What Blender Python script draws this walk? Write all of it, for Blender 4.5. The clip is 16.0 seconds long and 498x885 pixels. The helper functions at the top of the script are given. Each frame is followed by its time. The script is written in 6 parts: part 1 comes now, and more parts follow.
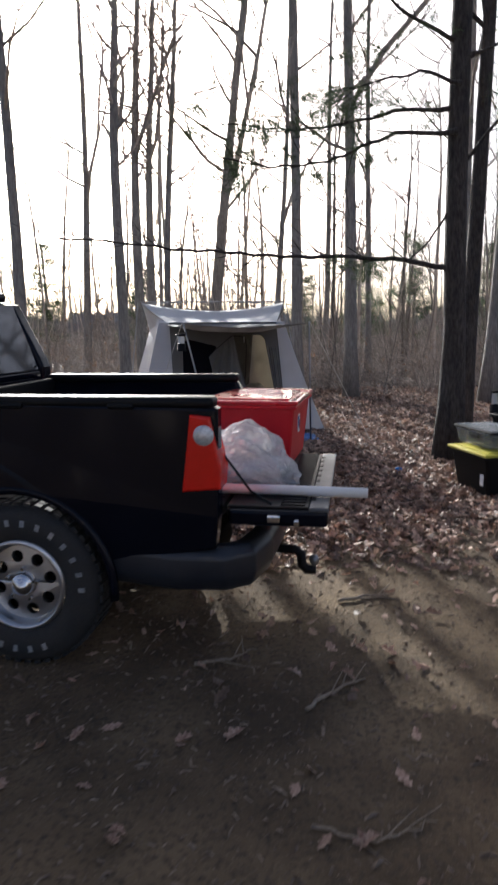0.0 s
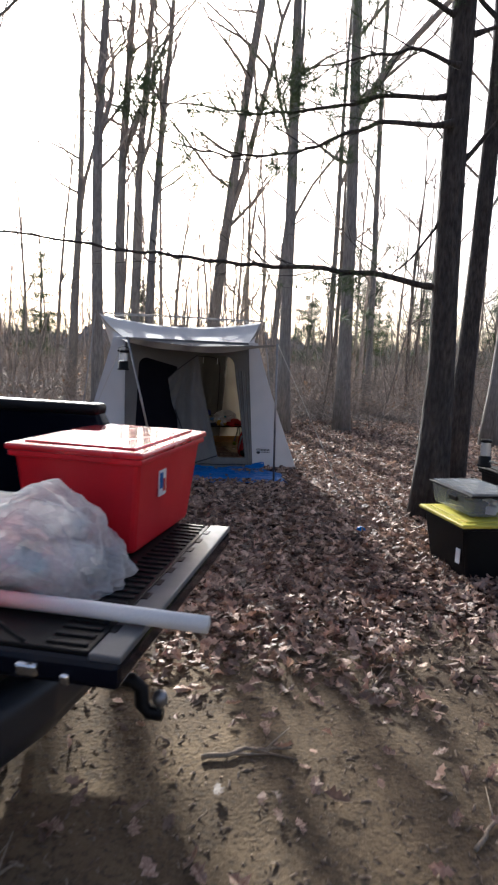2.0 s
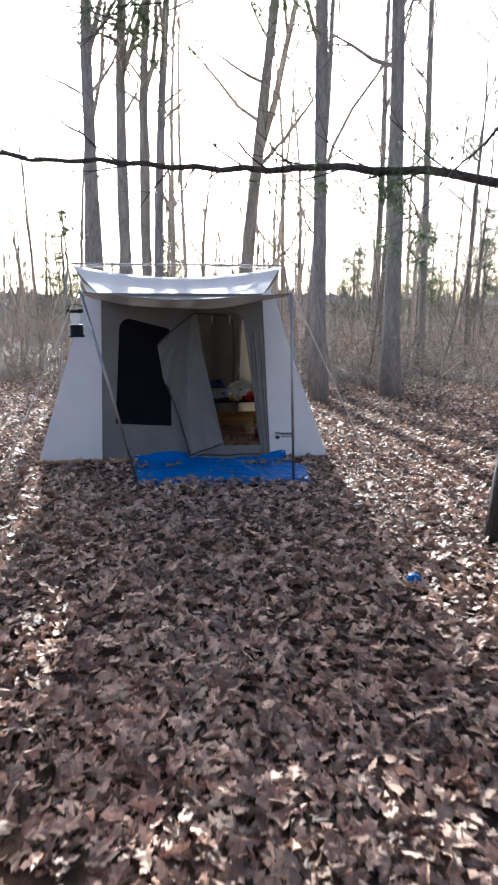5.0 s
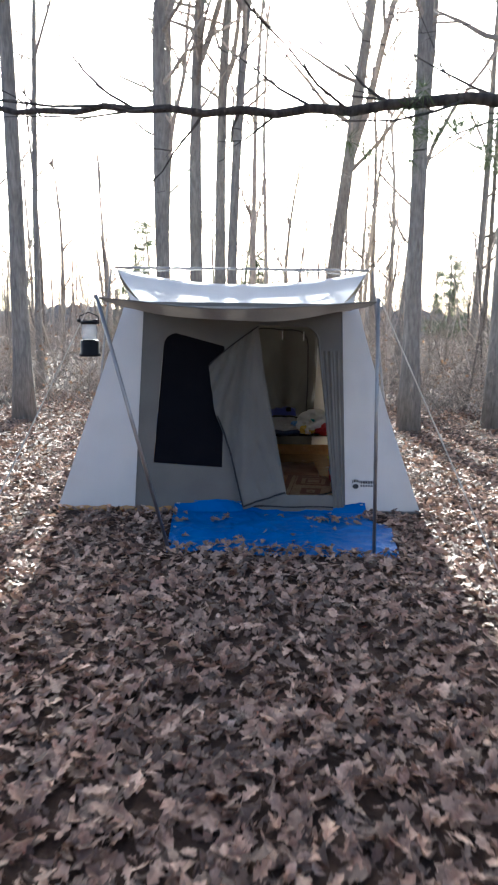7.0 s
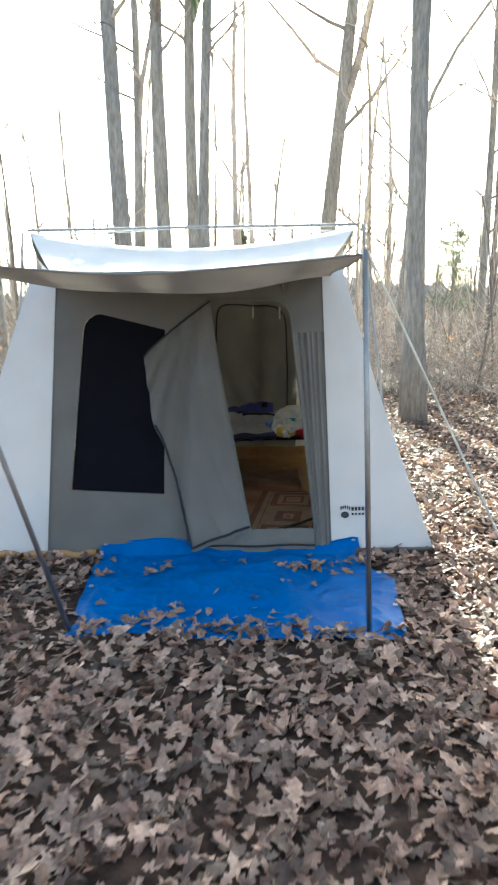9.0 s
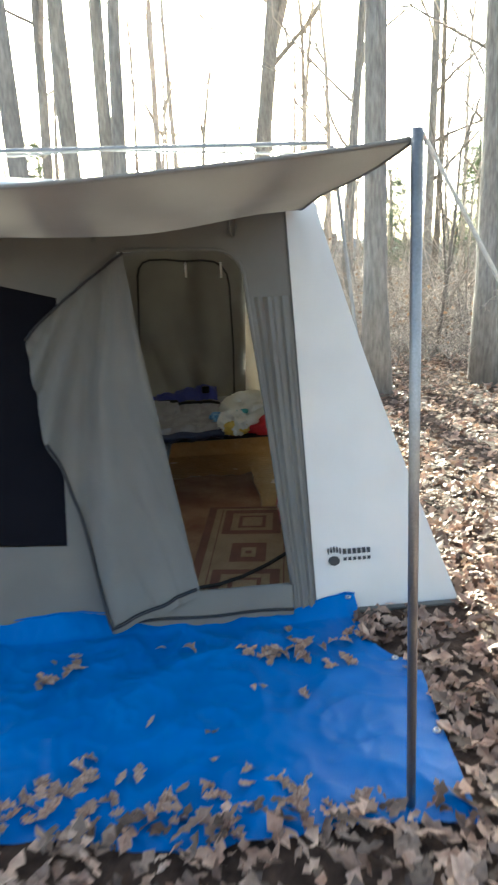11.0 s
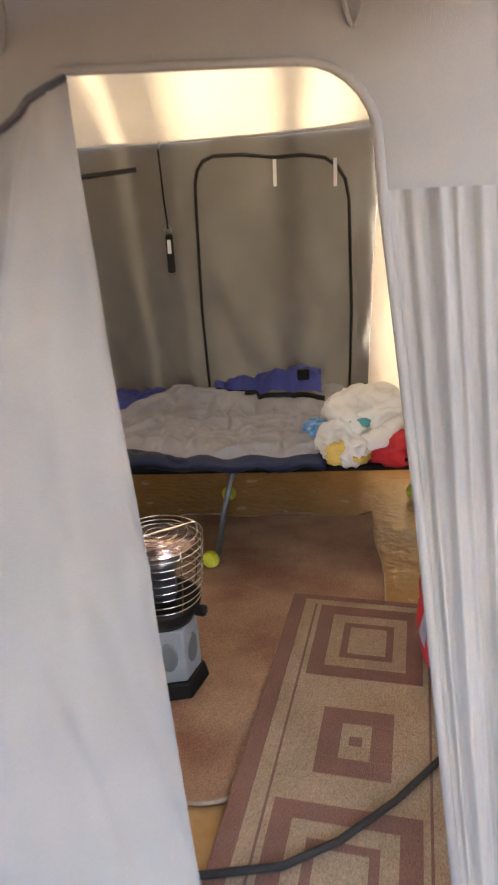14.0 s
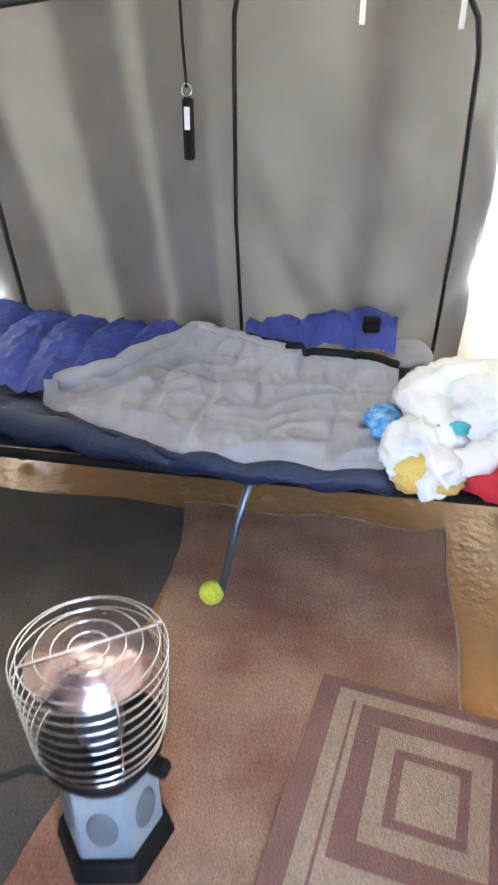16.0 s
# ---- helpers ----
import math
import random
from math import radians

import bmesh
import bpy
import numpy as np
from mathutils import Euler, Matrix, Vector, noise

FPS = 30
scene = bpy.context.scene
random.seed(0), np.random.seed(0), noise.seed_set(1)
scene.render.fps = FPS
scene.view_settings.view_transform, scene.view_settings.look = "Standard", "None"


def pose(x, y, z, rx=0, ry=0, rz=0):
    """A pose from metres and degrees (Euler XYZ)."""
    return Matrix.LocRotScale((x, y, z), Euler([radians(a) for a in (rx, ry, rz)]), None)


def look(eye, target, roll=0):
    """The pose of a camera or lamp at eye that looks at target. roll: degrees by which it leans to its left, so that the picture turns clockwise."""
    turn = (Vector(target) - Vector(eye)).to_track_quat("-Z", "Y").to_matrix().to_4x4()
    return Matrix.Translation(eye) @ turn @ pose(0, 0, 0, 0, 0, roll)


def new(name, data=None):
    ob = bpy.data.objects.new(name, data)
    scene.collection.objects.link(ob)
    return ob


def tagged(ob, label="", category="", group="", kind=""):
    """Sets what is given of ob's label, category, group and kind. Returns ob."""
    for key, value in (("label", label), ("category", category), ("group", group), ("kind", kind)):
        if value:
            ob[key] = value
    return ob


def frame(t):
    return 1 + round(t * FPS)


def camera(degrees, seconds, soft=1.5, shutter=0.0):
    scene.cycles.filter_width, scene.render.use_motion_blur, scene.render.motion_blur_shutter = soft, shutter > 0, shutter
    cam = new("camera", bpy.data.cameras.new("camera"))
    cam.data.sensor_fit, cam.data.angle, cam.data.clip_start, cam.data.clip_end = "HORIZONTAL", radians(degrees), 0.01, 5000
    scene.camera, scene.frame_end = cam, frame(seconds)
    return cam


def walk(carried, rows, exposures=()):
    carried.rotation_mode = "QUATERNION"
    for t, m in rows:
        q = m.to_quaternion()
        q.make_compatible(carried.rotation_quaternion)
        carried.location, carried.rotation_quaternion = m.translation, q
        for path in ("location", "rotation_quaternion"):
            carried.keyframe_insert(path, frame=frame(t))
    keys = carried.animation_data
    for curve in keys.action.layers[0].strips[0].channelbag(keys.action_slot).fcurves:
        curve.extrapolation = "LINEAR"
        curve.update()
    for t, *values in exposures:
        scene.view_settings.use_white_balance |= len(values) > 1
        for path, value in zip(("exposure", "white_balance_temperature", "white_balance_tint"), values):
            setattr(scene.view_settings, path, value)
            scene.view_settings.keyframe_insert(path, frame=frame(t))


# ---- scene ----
cam = camera(40.9, 16.0, soft=2.2, shutter=0.5)
PATH = [
    (0, (0.052, 0.055, 1.409), (-0.084, 2.022, 1.073), -0.6),
    (0.5, (0.221, 0.356, 1.434), (0.052, 2.33, 1.162), 2.0),
    (1, (0.305, 0.72, 1.397), (0.194, 2.699, 1.133), 1.8),
    (1.5, (0.48, 1.012, 1.405), (0.419, 2.992, 1.129), 1.5),
    (2, (0.616, 1.36, 1.388), (0.445, 3.334, 1.12), 2.6),
    (2.5, (0.698, 1.703, 1.361), (0.666, 3.664, 0.972), -0.4),
    (3, (0.784, 2.073, 1.313), (0.582, 4.039, 1.001), 2.9),
    (3.2, (0.793, 2.218, 1.304), (0.592, 4.169, 0.915), 2.8),
    (5.3, (0.794, 3.617, 1.357), (0.435, 5.545, 0.965), -0.5),
    (5.5, (0.775, 3.76, 1.353), (0.36, 5.677, 0.962), -0.1),
    (6, (0.755, 4.115, 1.351), (0.175, 5.996, 0.995), 1.5),
    (6.5, (0.666, 4.464, 1.309), (0.182, 6.366, 0.923), 1.7),
    (7, (0.665, 4.801, 1.333), (0.096, 6.687, 0.986), 0.7),
    (7.5, (0.672, 5.18, 1.342), (0.065, 7.048, 0.964), 1.4),
    (8, (0.614, 5.511, 1.316), (0.097, 7.401, 0.914), 1.1),
    (8.5, (0.566, 5.816, 1.326), (0.003, 7.696, 0.94), 0.6),
    (8.7, (0.568, 5.979, 1.318), (-0.016, 7.851, 0.927), -0.7),
    (10.8, (0.238, 7.277, 1.281), (-0.279, 9.151, 0.808), -0.8),
    (11, (0.181, 7.416, 1.276), (-0.207, 9.306, 0.75), -2.3),
    (11.5, (0.134, 7.755, 1.272), (-0.211, 9.663, 0.783), 0.5),
    (12, (0.006, 8.041, 1.263), (-0.323, 9.937, 0.72), 2.8),
    (12.5, (-0.056, 8.326, 1.227), (-0.407, 10.207, 0.646), -0.1),
    (13, (-0.157, 8.595, 1.217), (-0.65, 10.446, 0.645), 2.6),
    (13.5, (-0.155, 8.836, 1.188), (-0.707, 10.641, 0.524), 1.6),
    (14, (-0.158, 9.068, 1.112), (-0.879, 10.814, 0.454), -2.9),
    (14.5, (-0.206, 9.278, 1.077), (-0.959, 10.976, 0.337), -2.5),
    (15, (-0.207, 9.521, 1.051), (-1.163, 11.093, 0.267), -1.3),
    (15.5, (-0.308, 9.683, 1.055), (-1.165, 11.264, 0.181), -1.2),
    (16, (-0.429, 9.844, 1.076), (-1.236, 11.406, 0.123), 0.3),
]
walk(cam, [(t, look(eye, target, roll)) for t, eye, target, roll in PATH],
     exposures=[(0, 1.0, 5850, 9), (1.5, 1.15, 5850, 9), (2.5, 1.3, 5850, 9), (3.2, 1.45, 5800, 8), (5.5, 2.05, 5650, 6), (6.3, 1.98, 5650, 5), (7, 2.22, 5650, 3), (8, 2.2, 5700, -2), (8.5, 2.85, 5850, -8),
                (10.8, 3.2, 6100, -8), (11.1, 3.1, 6150, -9), (11.5, 2.75, 6200, -10), (12, 3.4, 6500, -14), (12.5, 3.55, 6700, -10), (13, 4.0, 6900, -1), (14, 5.2, 7000, 9),
                (15, 6.1, 6500, 10), (16, 6.3, 5100, 2)])

# ---- world and sun ----
SUN_LEFT, SUN_UP = 19.0, 22.5          # degrees left of +y, and above the horizon
world = bpy.data.worlds.new("sky")
scene.world = world
world.use_nodes = True
wt = world.node_tree
sky = wt.nodes.new("ShaderNodeTexSky")
sky.sky_type, sky.sun_disc = "NISHITA", False
sky.sun_elevation, sky.sun_rotation = radians(SUN_UP), radians(-SUN_LEFT)
sky.air_density, sky.dust_density, sky.ozone_density = 0.5, 5.0, 0.3
wt.nodes["Background"].inputs["Strength"].default_value = 0.115
wt.links.new(sky.outputs["Color"], wt.nodes["Background"].inputs["Color"])
sun = new("sun", bpy.data.lights.new("sun", "SUN"))
sun.data.energy, sun.data.angle, sun.data.color = 5.0, radians(0.6), (1.0, 0.94, 0.84)
sun.matrix_world = look((0, 0, 30), (math.sin(radians(SUN_LEFT)), -math.cos(radians(SUN_LEFT)), 30 - math.tan(radians(SUN_UP))))


# ---- materials ----
def mat(name, col, col2=None, rough=0.6, metal=0.0, scale=6.0, fine=90.0, grain=0.25, bump=0.2, dist=0.004,
        trans=0.0, coat=0.0, spec=0.5, stretch=(1, 1, 1), per_object=0.0, per_island=0.0, rough_var=0.1, glass=0.0, alpha=1.0, back=None):
    """A surface with variation at two scales: broad tone and fine grain, with relief."""
    m = bpy.data.materials.new(name)
    m.use_nodes = True
    nt = m.node_tree
    n, l = nt.nodes, nt.links
    bsdf = n["Principled BSDF"]
    co = n.new("ShaderNodeTexCoord")
    mp = n.new("ShaderNodeMapping")
    mp.inputs["Scale"].default_value = stretch
    l.new(co.outputs["Object"], mp.inputs["Vector"])
    big, small = n.new("ShaderNodeTexNoise"), n.new("ShaderNodeTexNoise")
    for tex, s, d in ((big, scale, 5), (small, fine, 3)):
        tex.inputs["Scale"].default_value, tex.inputs["Detail"].default_value = s, d
        l.new(mp.outputs["Vector"], tex.inputs["Vector"])
    ramp = n.new("ShaderNodeMapRange")
    ramp.inputs[1].default_value, ramp.inputs[2].default_value = 0.35, 0.68
    l.new(big.outputs["Fac"], ramp.inputs[0])
    mix = n.new("ShaderNodeMix")
    mix.data_type = "RGBA"
    mix.inputs[6].default_value = (*col, 1)
    mix.inputs[7].default_value = (*(col2 or [c * 0.75 for c in col]), 1)
    l.new(ramp.outputs[0], mix.inputs[0])
    hsv = n.new("ShaderNodeHueSaturation")
    l.new(mix.outputs[2], hsv.inputs["Color"])
    val = n.new("ShaderNodeMapRange")
    val.inputs[1].default_value, val.inputs[2].default_value = 0.3, 0.7
    val.inputs[3].default_value, val.inputs[4].default_value = 1 - grain, 1 + grain
    l.new(small.outputs["Fac"], val.inputs[0])
    out = val.outputs[0]
    for amount, node, socket in ((per_object, "ShaderNodeObjectInfo", "Random"), (per_island, "ShaderNodeNewGeometry", "Random Per Island")):
        if amount:
            info, rng, mul = n.new(node), n.new("ShaderNodeMapRange"), n.new("ShaderNodeMath")
            rng.inputs[3].default_value, rng.inputs[4].default_value = 1 - amount, 1 + amount
            l.new(info.outputs[socket], rng.inputs[0])
            mul.operation = "MULTIPLY"
            l.new(out, mul.inputs[0])
            l.new(rng.outputs[0], mul.inputs[1])
            out = mul.outputs[0]
    l.new(out, hsv.inputs["Value"])
    l.new(hsv.outputs[0], bsdf.inputs["Base Color"])
    rr = n.new("ShaderNodeMapRange")
    rr.inputs[3].default_value, rr.inputs[4].default_value = max(0.02, rough - rough_var), min(1, rough + rough_var)
    l.new(big.outputs["Fac"], rr.inputs[0])
    l.new(rr.outputs[0], bsdf.inputs["Roughness"])
    bsdf.inputs["Metallic"].default_value = metal
    bsdf.inputs["Specular IOR Level"].default_value = spec
    bsdf.inputs["Coat Weight"].default_value = coat
    bsdf.inputs["Transmission Weight"].default_value = glass
    bsdf.inputs["Alpha"].default_value = alpha
    if bump:
        add, bm_ = n.new("ShaderNodeMath"), n.new("ShaderNodeBump")
        l.new(small.outputs["Fac"], add.inputs[0])
        l.new(big.outputs["Fac"], add.inputs[1])
        bm_.inputs["Strength"].default_value, bm_.inputs["Distance"].default_value = bump, dist
        l.new(add.outputs[0], bm_.inputs["Height"])
        l.new(bm_.outputs[0], bsdf.inputs["Normal"])
    if trans:
        tl, ms = n.new("ShaderNodeBsdfTranslucent"), n.new("ShaderNodeMixShader")
        l.new(hsv.outputs[0], tl.inputs["Color"])
        if back:
            tl.inputs["Color"].default_value = (*back, 1)
            l.remove(tl.inputs["Color"].links[0])
        ms.inputs[0].default_value = trans
        l.new(bsdf.outputs[0], ms.inputs[1])
        l.new(tl.outputs[0], ms.inputs[2])
        l.new(ms.outputs[0], n["Material Output"].inputs["Surface"])
    return m


CANVAS_WHITE = mat("white canvas", (0.63, 0.62, 0.6), (0.58, 0.57, 0.55), 0.85, scale=3, fine=500, grain=0.04, bump=0.25, dist=0.004, trans=0.032, back=(0.86, 0.72, 0.5))
# Grey canvas, its base lowered further to hold the shade under the awning.
CANVAS_GREY_SHADED = mat("grey canvas", (0.155, 0.151, 0.136), (0.132, 0.128, 0.116), 0.9, scale=3, fine=500, grain=0.06, bump=0.3, dist=0.004, trans=0.008, back=(0.2, 0.17, 0.13))
# Base darkened to carry the shade of the awning's underside.
AWNING_SHADED = mat("awning canvas", (0.205, 0.198, 0.185), (0.18, 0.174, 0.162), 0.9, scale=3, fine=500, grain=0.06, bump=0.3, dist=0.004, trans=0.05, back=(0.38, 0.34, 0.3))
SCREEN = mat("dark insect screen", (0.004, 0.004, 0.007), (0.006, 0.006, 0.009), 0.9, spec=0.1, fine=700, grain=0.2, bump=0.3, dist=0.001)
ZIP = mat("black zip tape", (0.015, 0.015, 0.016), None, 0.6, fine=600, grain=0.3, bump=0.5, dist=0.001)
STEEL = mat("galvanised steel", (0.36, 0.36, 0.36), (0.28, 0.28, 0.29), 0.5, 1.0, scale=9, fine=200, grain=0.1, bump=0.05)
ROPE = mat("pale rope", (0.62, 0.58, 0.5), None, 0.9, fine=600, grain=0.3, bump=0.6, dist=0.001)
TARP = mat("blue plastic tarp", (0.001, 0.125, 0.42), (0.002, 0.15, 0.48), 0.4, scale=5, fine=250, grain=0.05, bump=0.25, dist=0.006, spec=0.22, trans=0.12, back=(0.003, 0.12, 0.6))
BARK_PINE = mat("dark pine bark", (0.035, 0.03, 0.027), (0.07, 0.06, 0.052), 0.95, scale=9, fine=45, grain=0.5, bump=1.0, dist=0.02, stretch=(1, 1, 0.25))
# Bark and twig colours are lightened to carry veiling glare from the sky.
BARK_PALED = mat("grey-brown bark", (0.205, 0.19, 0.17), (0.29, 0.27, 0.245), 0.95, scale=7, fine=40, grain=0.28, bump=1.0, dist=0.02, stretch=(1, 1, 0.2))
TWIG_PALED = mat("bare twigs", (0.27, 0.23, 0.195), (0.4, 0.345, 0.29), 0.9, scale=2, fine=30, grain=0.3, bump=0, per_island=0.6)
NEEDLES = mat("pine needles", (0.045, 0.075, 0.03), (0.075, 0.095, 0.035), 0.7, scale=3, fine=30, grain=0.3, bump=0, trans=0.3, per_island=0.3)
DEADLEAF = mat("dry oak leaf", (0.19, 0.1, 0.067), (0.46, 0.325, 0.24), 0.64, scale=9, fine=70, grain=0.2, bump=0.4, dist=0.003, trans=0.12, per_island=0.7, per_object=0.25)
BRUSHLEAF = mat("rusty clinging leaf", (0.26, 0.14, 0.07), (0.2, 0.12, 0.07), 0.8, scale=4, fine=40, grain=0.2, bump=0, trans=0.3, per_island=0.4)
PAINT = mat("black car paint", (0.004, 0.005, 0.010), (0.005, 0.006, 0.012), 0.1, scale=3, fine=300, grain=0.1, bump=0.0, coat=0.0, rough_var=0.04, spec=0.16)
PLASTIC = mat("black plastic", (0.006, 0.006, 0.007), (0.010, 0.010, 0.010), 0.45, spec=0.15, scale=6, fine=300, grain=0.15, bump=0.15, dist=0.001)
PLASTIC_SOFT = mat("grey-black bumper plastic", (0.014, 0.017, 0.024), (0.02, 0.023, 0.03), 0.36, scale=6, fine=300, grain=0.15, bump=0.15, dist=0.001)
RUBBER = mat("tyre rubber", (0.02, 0.02, 0.02), (0.03, 0.028, 0.026), 0.8, scale=8, fine=150, grain=0.2, bump=0.3, dist=0.002)
ALLOY = mat("silver alloy", (0.62, 0.62, 0.63), (0.5, 0.5, 0.5), 0.35, 1.0, scale=10, fine=200, grain=0.06, bump=0.03)
CHROME = mat("chrome", (0.75, 0.75, 0.76), None, 0.12, 1.0, grain=0.03, bump=0.02, rough_var=0.05)
LENS_RED = mat("red lamp lens", (0.9, 0.02, 0.012), (0.82, 0.017, 0.01), 0.18, scale=20, fine=250, grain=0.1, bump=0.1, dist=0.002, trans=0.25, back=(0.9, 0.05, 0.03), rough_var=0.05)
LENS_CLEAR = mat("clear lamp lens", (0.75, 0.75, 0.75), (0.5, 0.5, 0.5), 0.12, 0.3, scale=60, fine=250, grain=0.15, bump=0.4, dist=0.003)
GLASS_DARK = mat("tinted glass", (0.02, 0.025, 0.03), None, 0.05, grain=0.05, bump=0, rough_var=0.02)
RED_BIN = mat("red plastic", (0.74, 0.014, 0.028), (0.66, 0.012, 0.025), 0.4, scale=4, fine=250, grain=0.06, bump=0.1, dist=0.001, trans=0.12, back=(0.7, 0.02, 0.02))
RED_LID = mat("sunlit red lid", (0.74, 0.02, 0.03), (0.66, 0.018, 0.028), 0.28, scale=4, fine=250, grain=0.06, bump=0.1, dist=0.001, coat=1.0)
YELLOW_LID = mat("yellow plastic lid", (0.58, 0.52, 0.06), (0.5, 0.45, 0.06), 0.4, scale=6, fine=200, grain=0.08, bump=0.1, dist=0.001)
PVC = mat("white pvc pipe", (0.78, 0.78, 0.76), (0.7, 0.7, 0.68), 0.35, scale=8, fine=200, grain=0.05, bump=0.05)
LABEL = mat("white label paper", (0.75, 0.75, 0.76), (0.7, 0.7, 0.7), 0.6, grain=0.05, bump=0.05)
CLEAR_BOX = mat("cloudy clear plastic", (0.4, 0.43, 0.46), (0.3, 0.33, 0.36), 0.25, scale=8, fine=200, grain=0.08, bump=0.1, glass=0.0, alpha=0.4)
INK = mat("black print", (0.03, 0.03, 0.033), None, 0.6, grain=0.1, bump=0)
WOOD_STICK = mat("dry stick", (0.22, 0.17, 0.12), (0.3, 0.24, 0.18), 0.9, scale=10, fine=120, grain=0.3, bump=0.5)


def ground_material():
    """Bare sandy dirt in front, brown litter under the trees."""
    m = bpy.data.materials.new("forest ground")
    m.use_nodes = True
    n, l = m.node_tree.nodes, m.node_tree.links
    b = n["Principled BSDF"]
    co = n.new("ShaderNodeTexCoord")

    def tex(scale, detail=6):
        t = n.new("ShaderNodeTexNoise")
        t.inputs["Scale"].default_value, t.inputs["Detail"].default_value = scale, detail
        l.new(co.outputs["Object"], t.inputs["Vector"])
        return t.outputs["Fac"]

    def mixed(fac, a, b_, lo=0.35, hi=0.65):
        r = n.new("ShaderNodeMapRange")
        r.inputs[1].default_value, r.inputs[2].default_value = lo, hi
        l.new(fac, r.inputs[0])
        x = n.new("ShaderNodeMix")
        x.data_type = "RGBA"
        l.new(r.outputs[0], x.inputs[0])
        for sock, v in ((6, a), (7, b_)):
            if isinstance(v, tuple):
                x.inputs[sock].default_value = (*v, 1)
            else:
                l.new(v, x.inputs[sock])
        return x.outputs[2]

    dirt = mixed(tex(2.2), (0.078, 0.055, 0.033), (0.17, 0.122, 0.071))
    dirt = mixed(tex(45, 4), dirt, (0.06, 0.045, 0.032), 0.48, 0.72)
    dirt = mixed(tex(170, 3), dirt, (0.26, 0.2, 0.14), 0.6, 0.78)
    litter = mixed(tex(14, 8), (0.03, 0.019, 0.014), (0.085, 0.053, 0.037))
    sep = n.new("ShaderNodeSeparateXYZ")
    l.new(co.outputs["Object"], sep.inputs[0])
    add = n.new("ShaderNodeMath")
    add.operation = "MULTIPLY_ADD"
    add.inputs[1].default_value = 2.4
    l.new(tex(0.8), add.inputs[0])
    l.new(sep.outputs["Y"], add.inputs[2])
    l.new(mixed(add.outputs[0], dirt, litter, 5.4, 6.6), b.inputs["Base Color"])
    b.inputs["Roughness"].default_value = 0.95
    b.inputs["Specular IOR Level"].default_value = 0.2
    s = n.new("ShaderNodeMath")
    l.new(tex(60, 6), s.inputs[0])
    l.new(tex(7, 6), s.inputs[1])
    bp = n.new("ShaderNodeBump")
    bp.inputs["Strength"].default_value, bp.inputs["Distance"].default_value = 0.6, 0.016
    l.new(s.outputs[0], bp.inputs["Height"])
    l.new(bp.outputs[0], b.inputs["Normal"])
    return m


GROUND = ground_material()


# ---- building helpers ----
def mesh_object(name, bm, material, smooth=False):
    me = bpy.data.meshes.new(name)
    bm.normal_update()
    if smooth:
        for f in bm.faces:
            f.smooth = True
    bm.to_mesh(me)
    bm.free()
    me.materials.append(material)
    return new(name, me)


def part(name, bm, material, parent, label="", smooth=False):
    ob = mesh_object(name, bm, material, smooth)
    ob.parent = parent
    return tagged(ob, label)


def thing(name, label, category, at, turn=0.0, group=""):
    e = new(name)
    e.empty_display_size = 0.1
    e.matrix_world = pose(*at, 0, 0, turn)
    return tagged(e, label, category, group)


def raw(name, verts, faces, material, smooth=False):
    me = bpy.data.meshes.new(name)
    me.from_pydata(verts, [], faces)
    if smooth:
        me.shade_smooth()
    me.materials.append(material)
    return new(name, me)


def box(bm, c, s, bevel=0.0, turn=0.0, seg=2, taper=1.0):
    """A bevelled box of size s about c; taper scales its foot."""
    r = bmesh.ops.create_cube(bm, size=1)
    vs = r["verts"]
    for v in vs:
        k = taper if v.co.z < 0 else 1.0
        v.co = Vector((v.co.x * s[0] * k, v.co.y * s[1] * k, v.co.z * s[2]))
    if bevel:
        es = list({e for v in vs for e in v.link_edges})
        vs = bmesh.ops.bevel(bm, geom=es, offset=bevel, segments=seg, affect="EDGES", profile=0.5)["verts"]
    rot = Matrix.Rotation(radians(turn), 3, "Z")
    for v in vs:
        v.co = rot @ v.co + Vector(c)
    return bm


def tube(bm, pts, r, n=8, caps=True):
    """A round tube along pts; r is one radius or a list."""
    pts = [Vector(p) for p in pts]
    rs = r if isinstance(r, (list, tuple)) else [r] * len(pts)
    rings, side = [], None
    for i, p in enumerate(pts):
        d = (pts[min(i + 1, len(pts) - 1)] - pts[max(i - 1, 0)]).normalized()
        if side is None:
            side = d.orthogonal().normalized()
        side = (side - d * side.dot(d)).normalized()
        up = d.cross(side)
        rings.append([bm.verts.new(p + (side * math.cos(a) + up * math.sin(a)) * rs[i]) for a in [2 * math.pi * k / n for k in range(n)]])
    for a, b in zip(rings, rings[1:]):
        for k in range(n):
            bm.faces.new((a[k], a[(k + 1) % n], b[(k + 1) % n], b[k]))
    if caps:
        bm.faces.new(rings[0][::-1])
        bm.faces.new(rings[-1])
    return bm


def lathe(bm, profile, n=24, at=(0, 0, 0), axis="z", close=True):
    rings = []
    for r, h in profile:
        ring = []
        for k in range(n):
            a = 2 * math.pi * k / n
            x, y = r * math.cos(a), r * math.sin(a)
            p = {"z": (x, y, h), "y": (x, h, y), "x": (h, x, y)}[axis]
            ring.append(bm.verts.new(Vector(p) + Vector(at)))
        rings.append(ring)
    for a, b in zip(rings, rings[1:]):
        for k in range(n):
            bm.faces.new((a[k], a[(k + 1) % n], b[(k + 1) % n], b[k]))
    if close:
        bm.faces.new(rings[0][::-1])
        bm.faces.new(rings[-1])
    bmesh.ops.recalc_face_normals(bm, faces=bm.faces)
    return bm


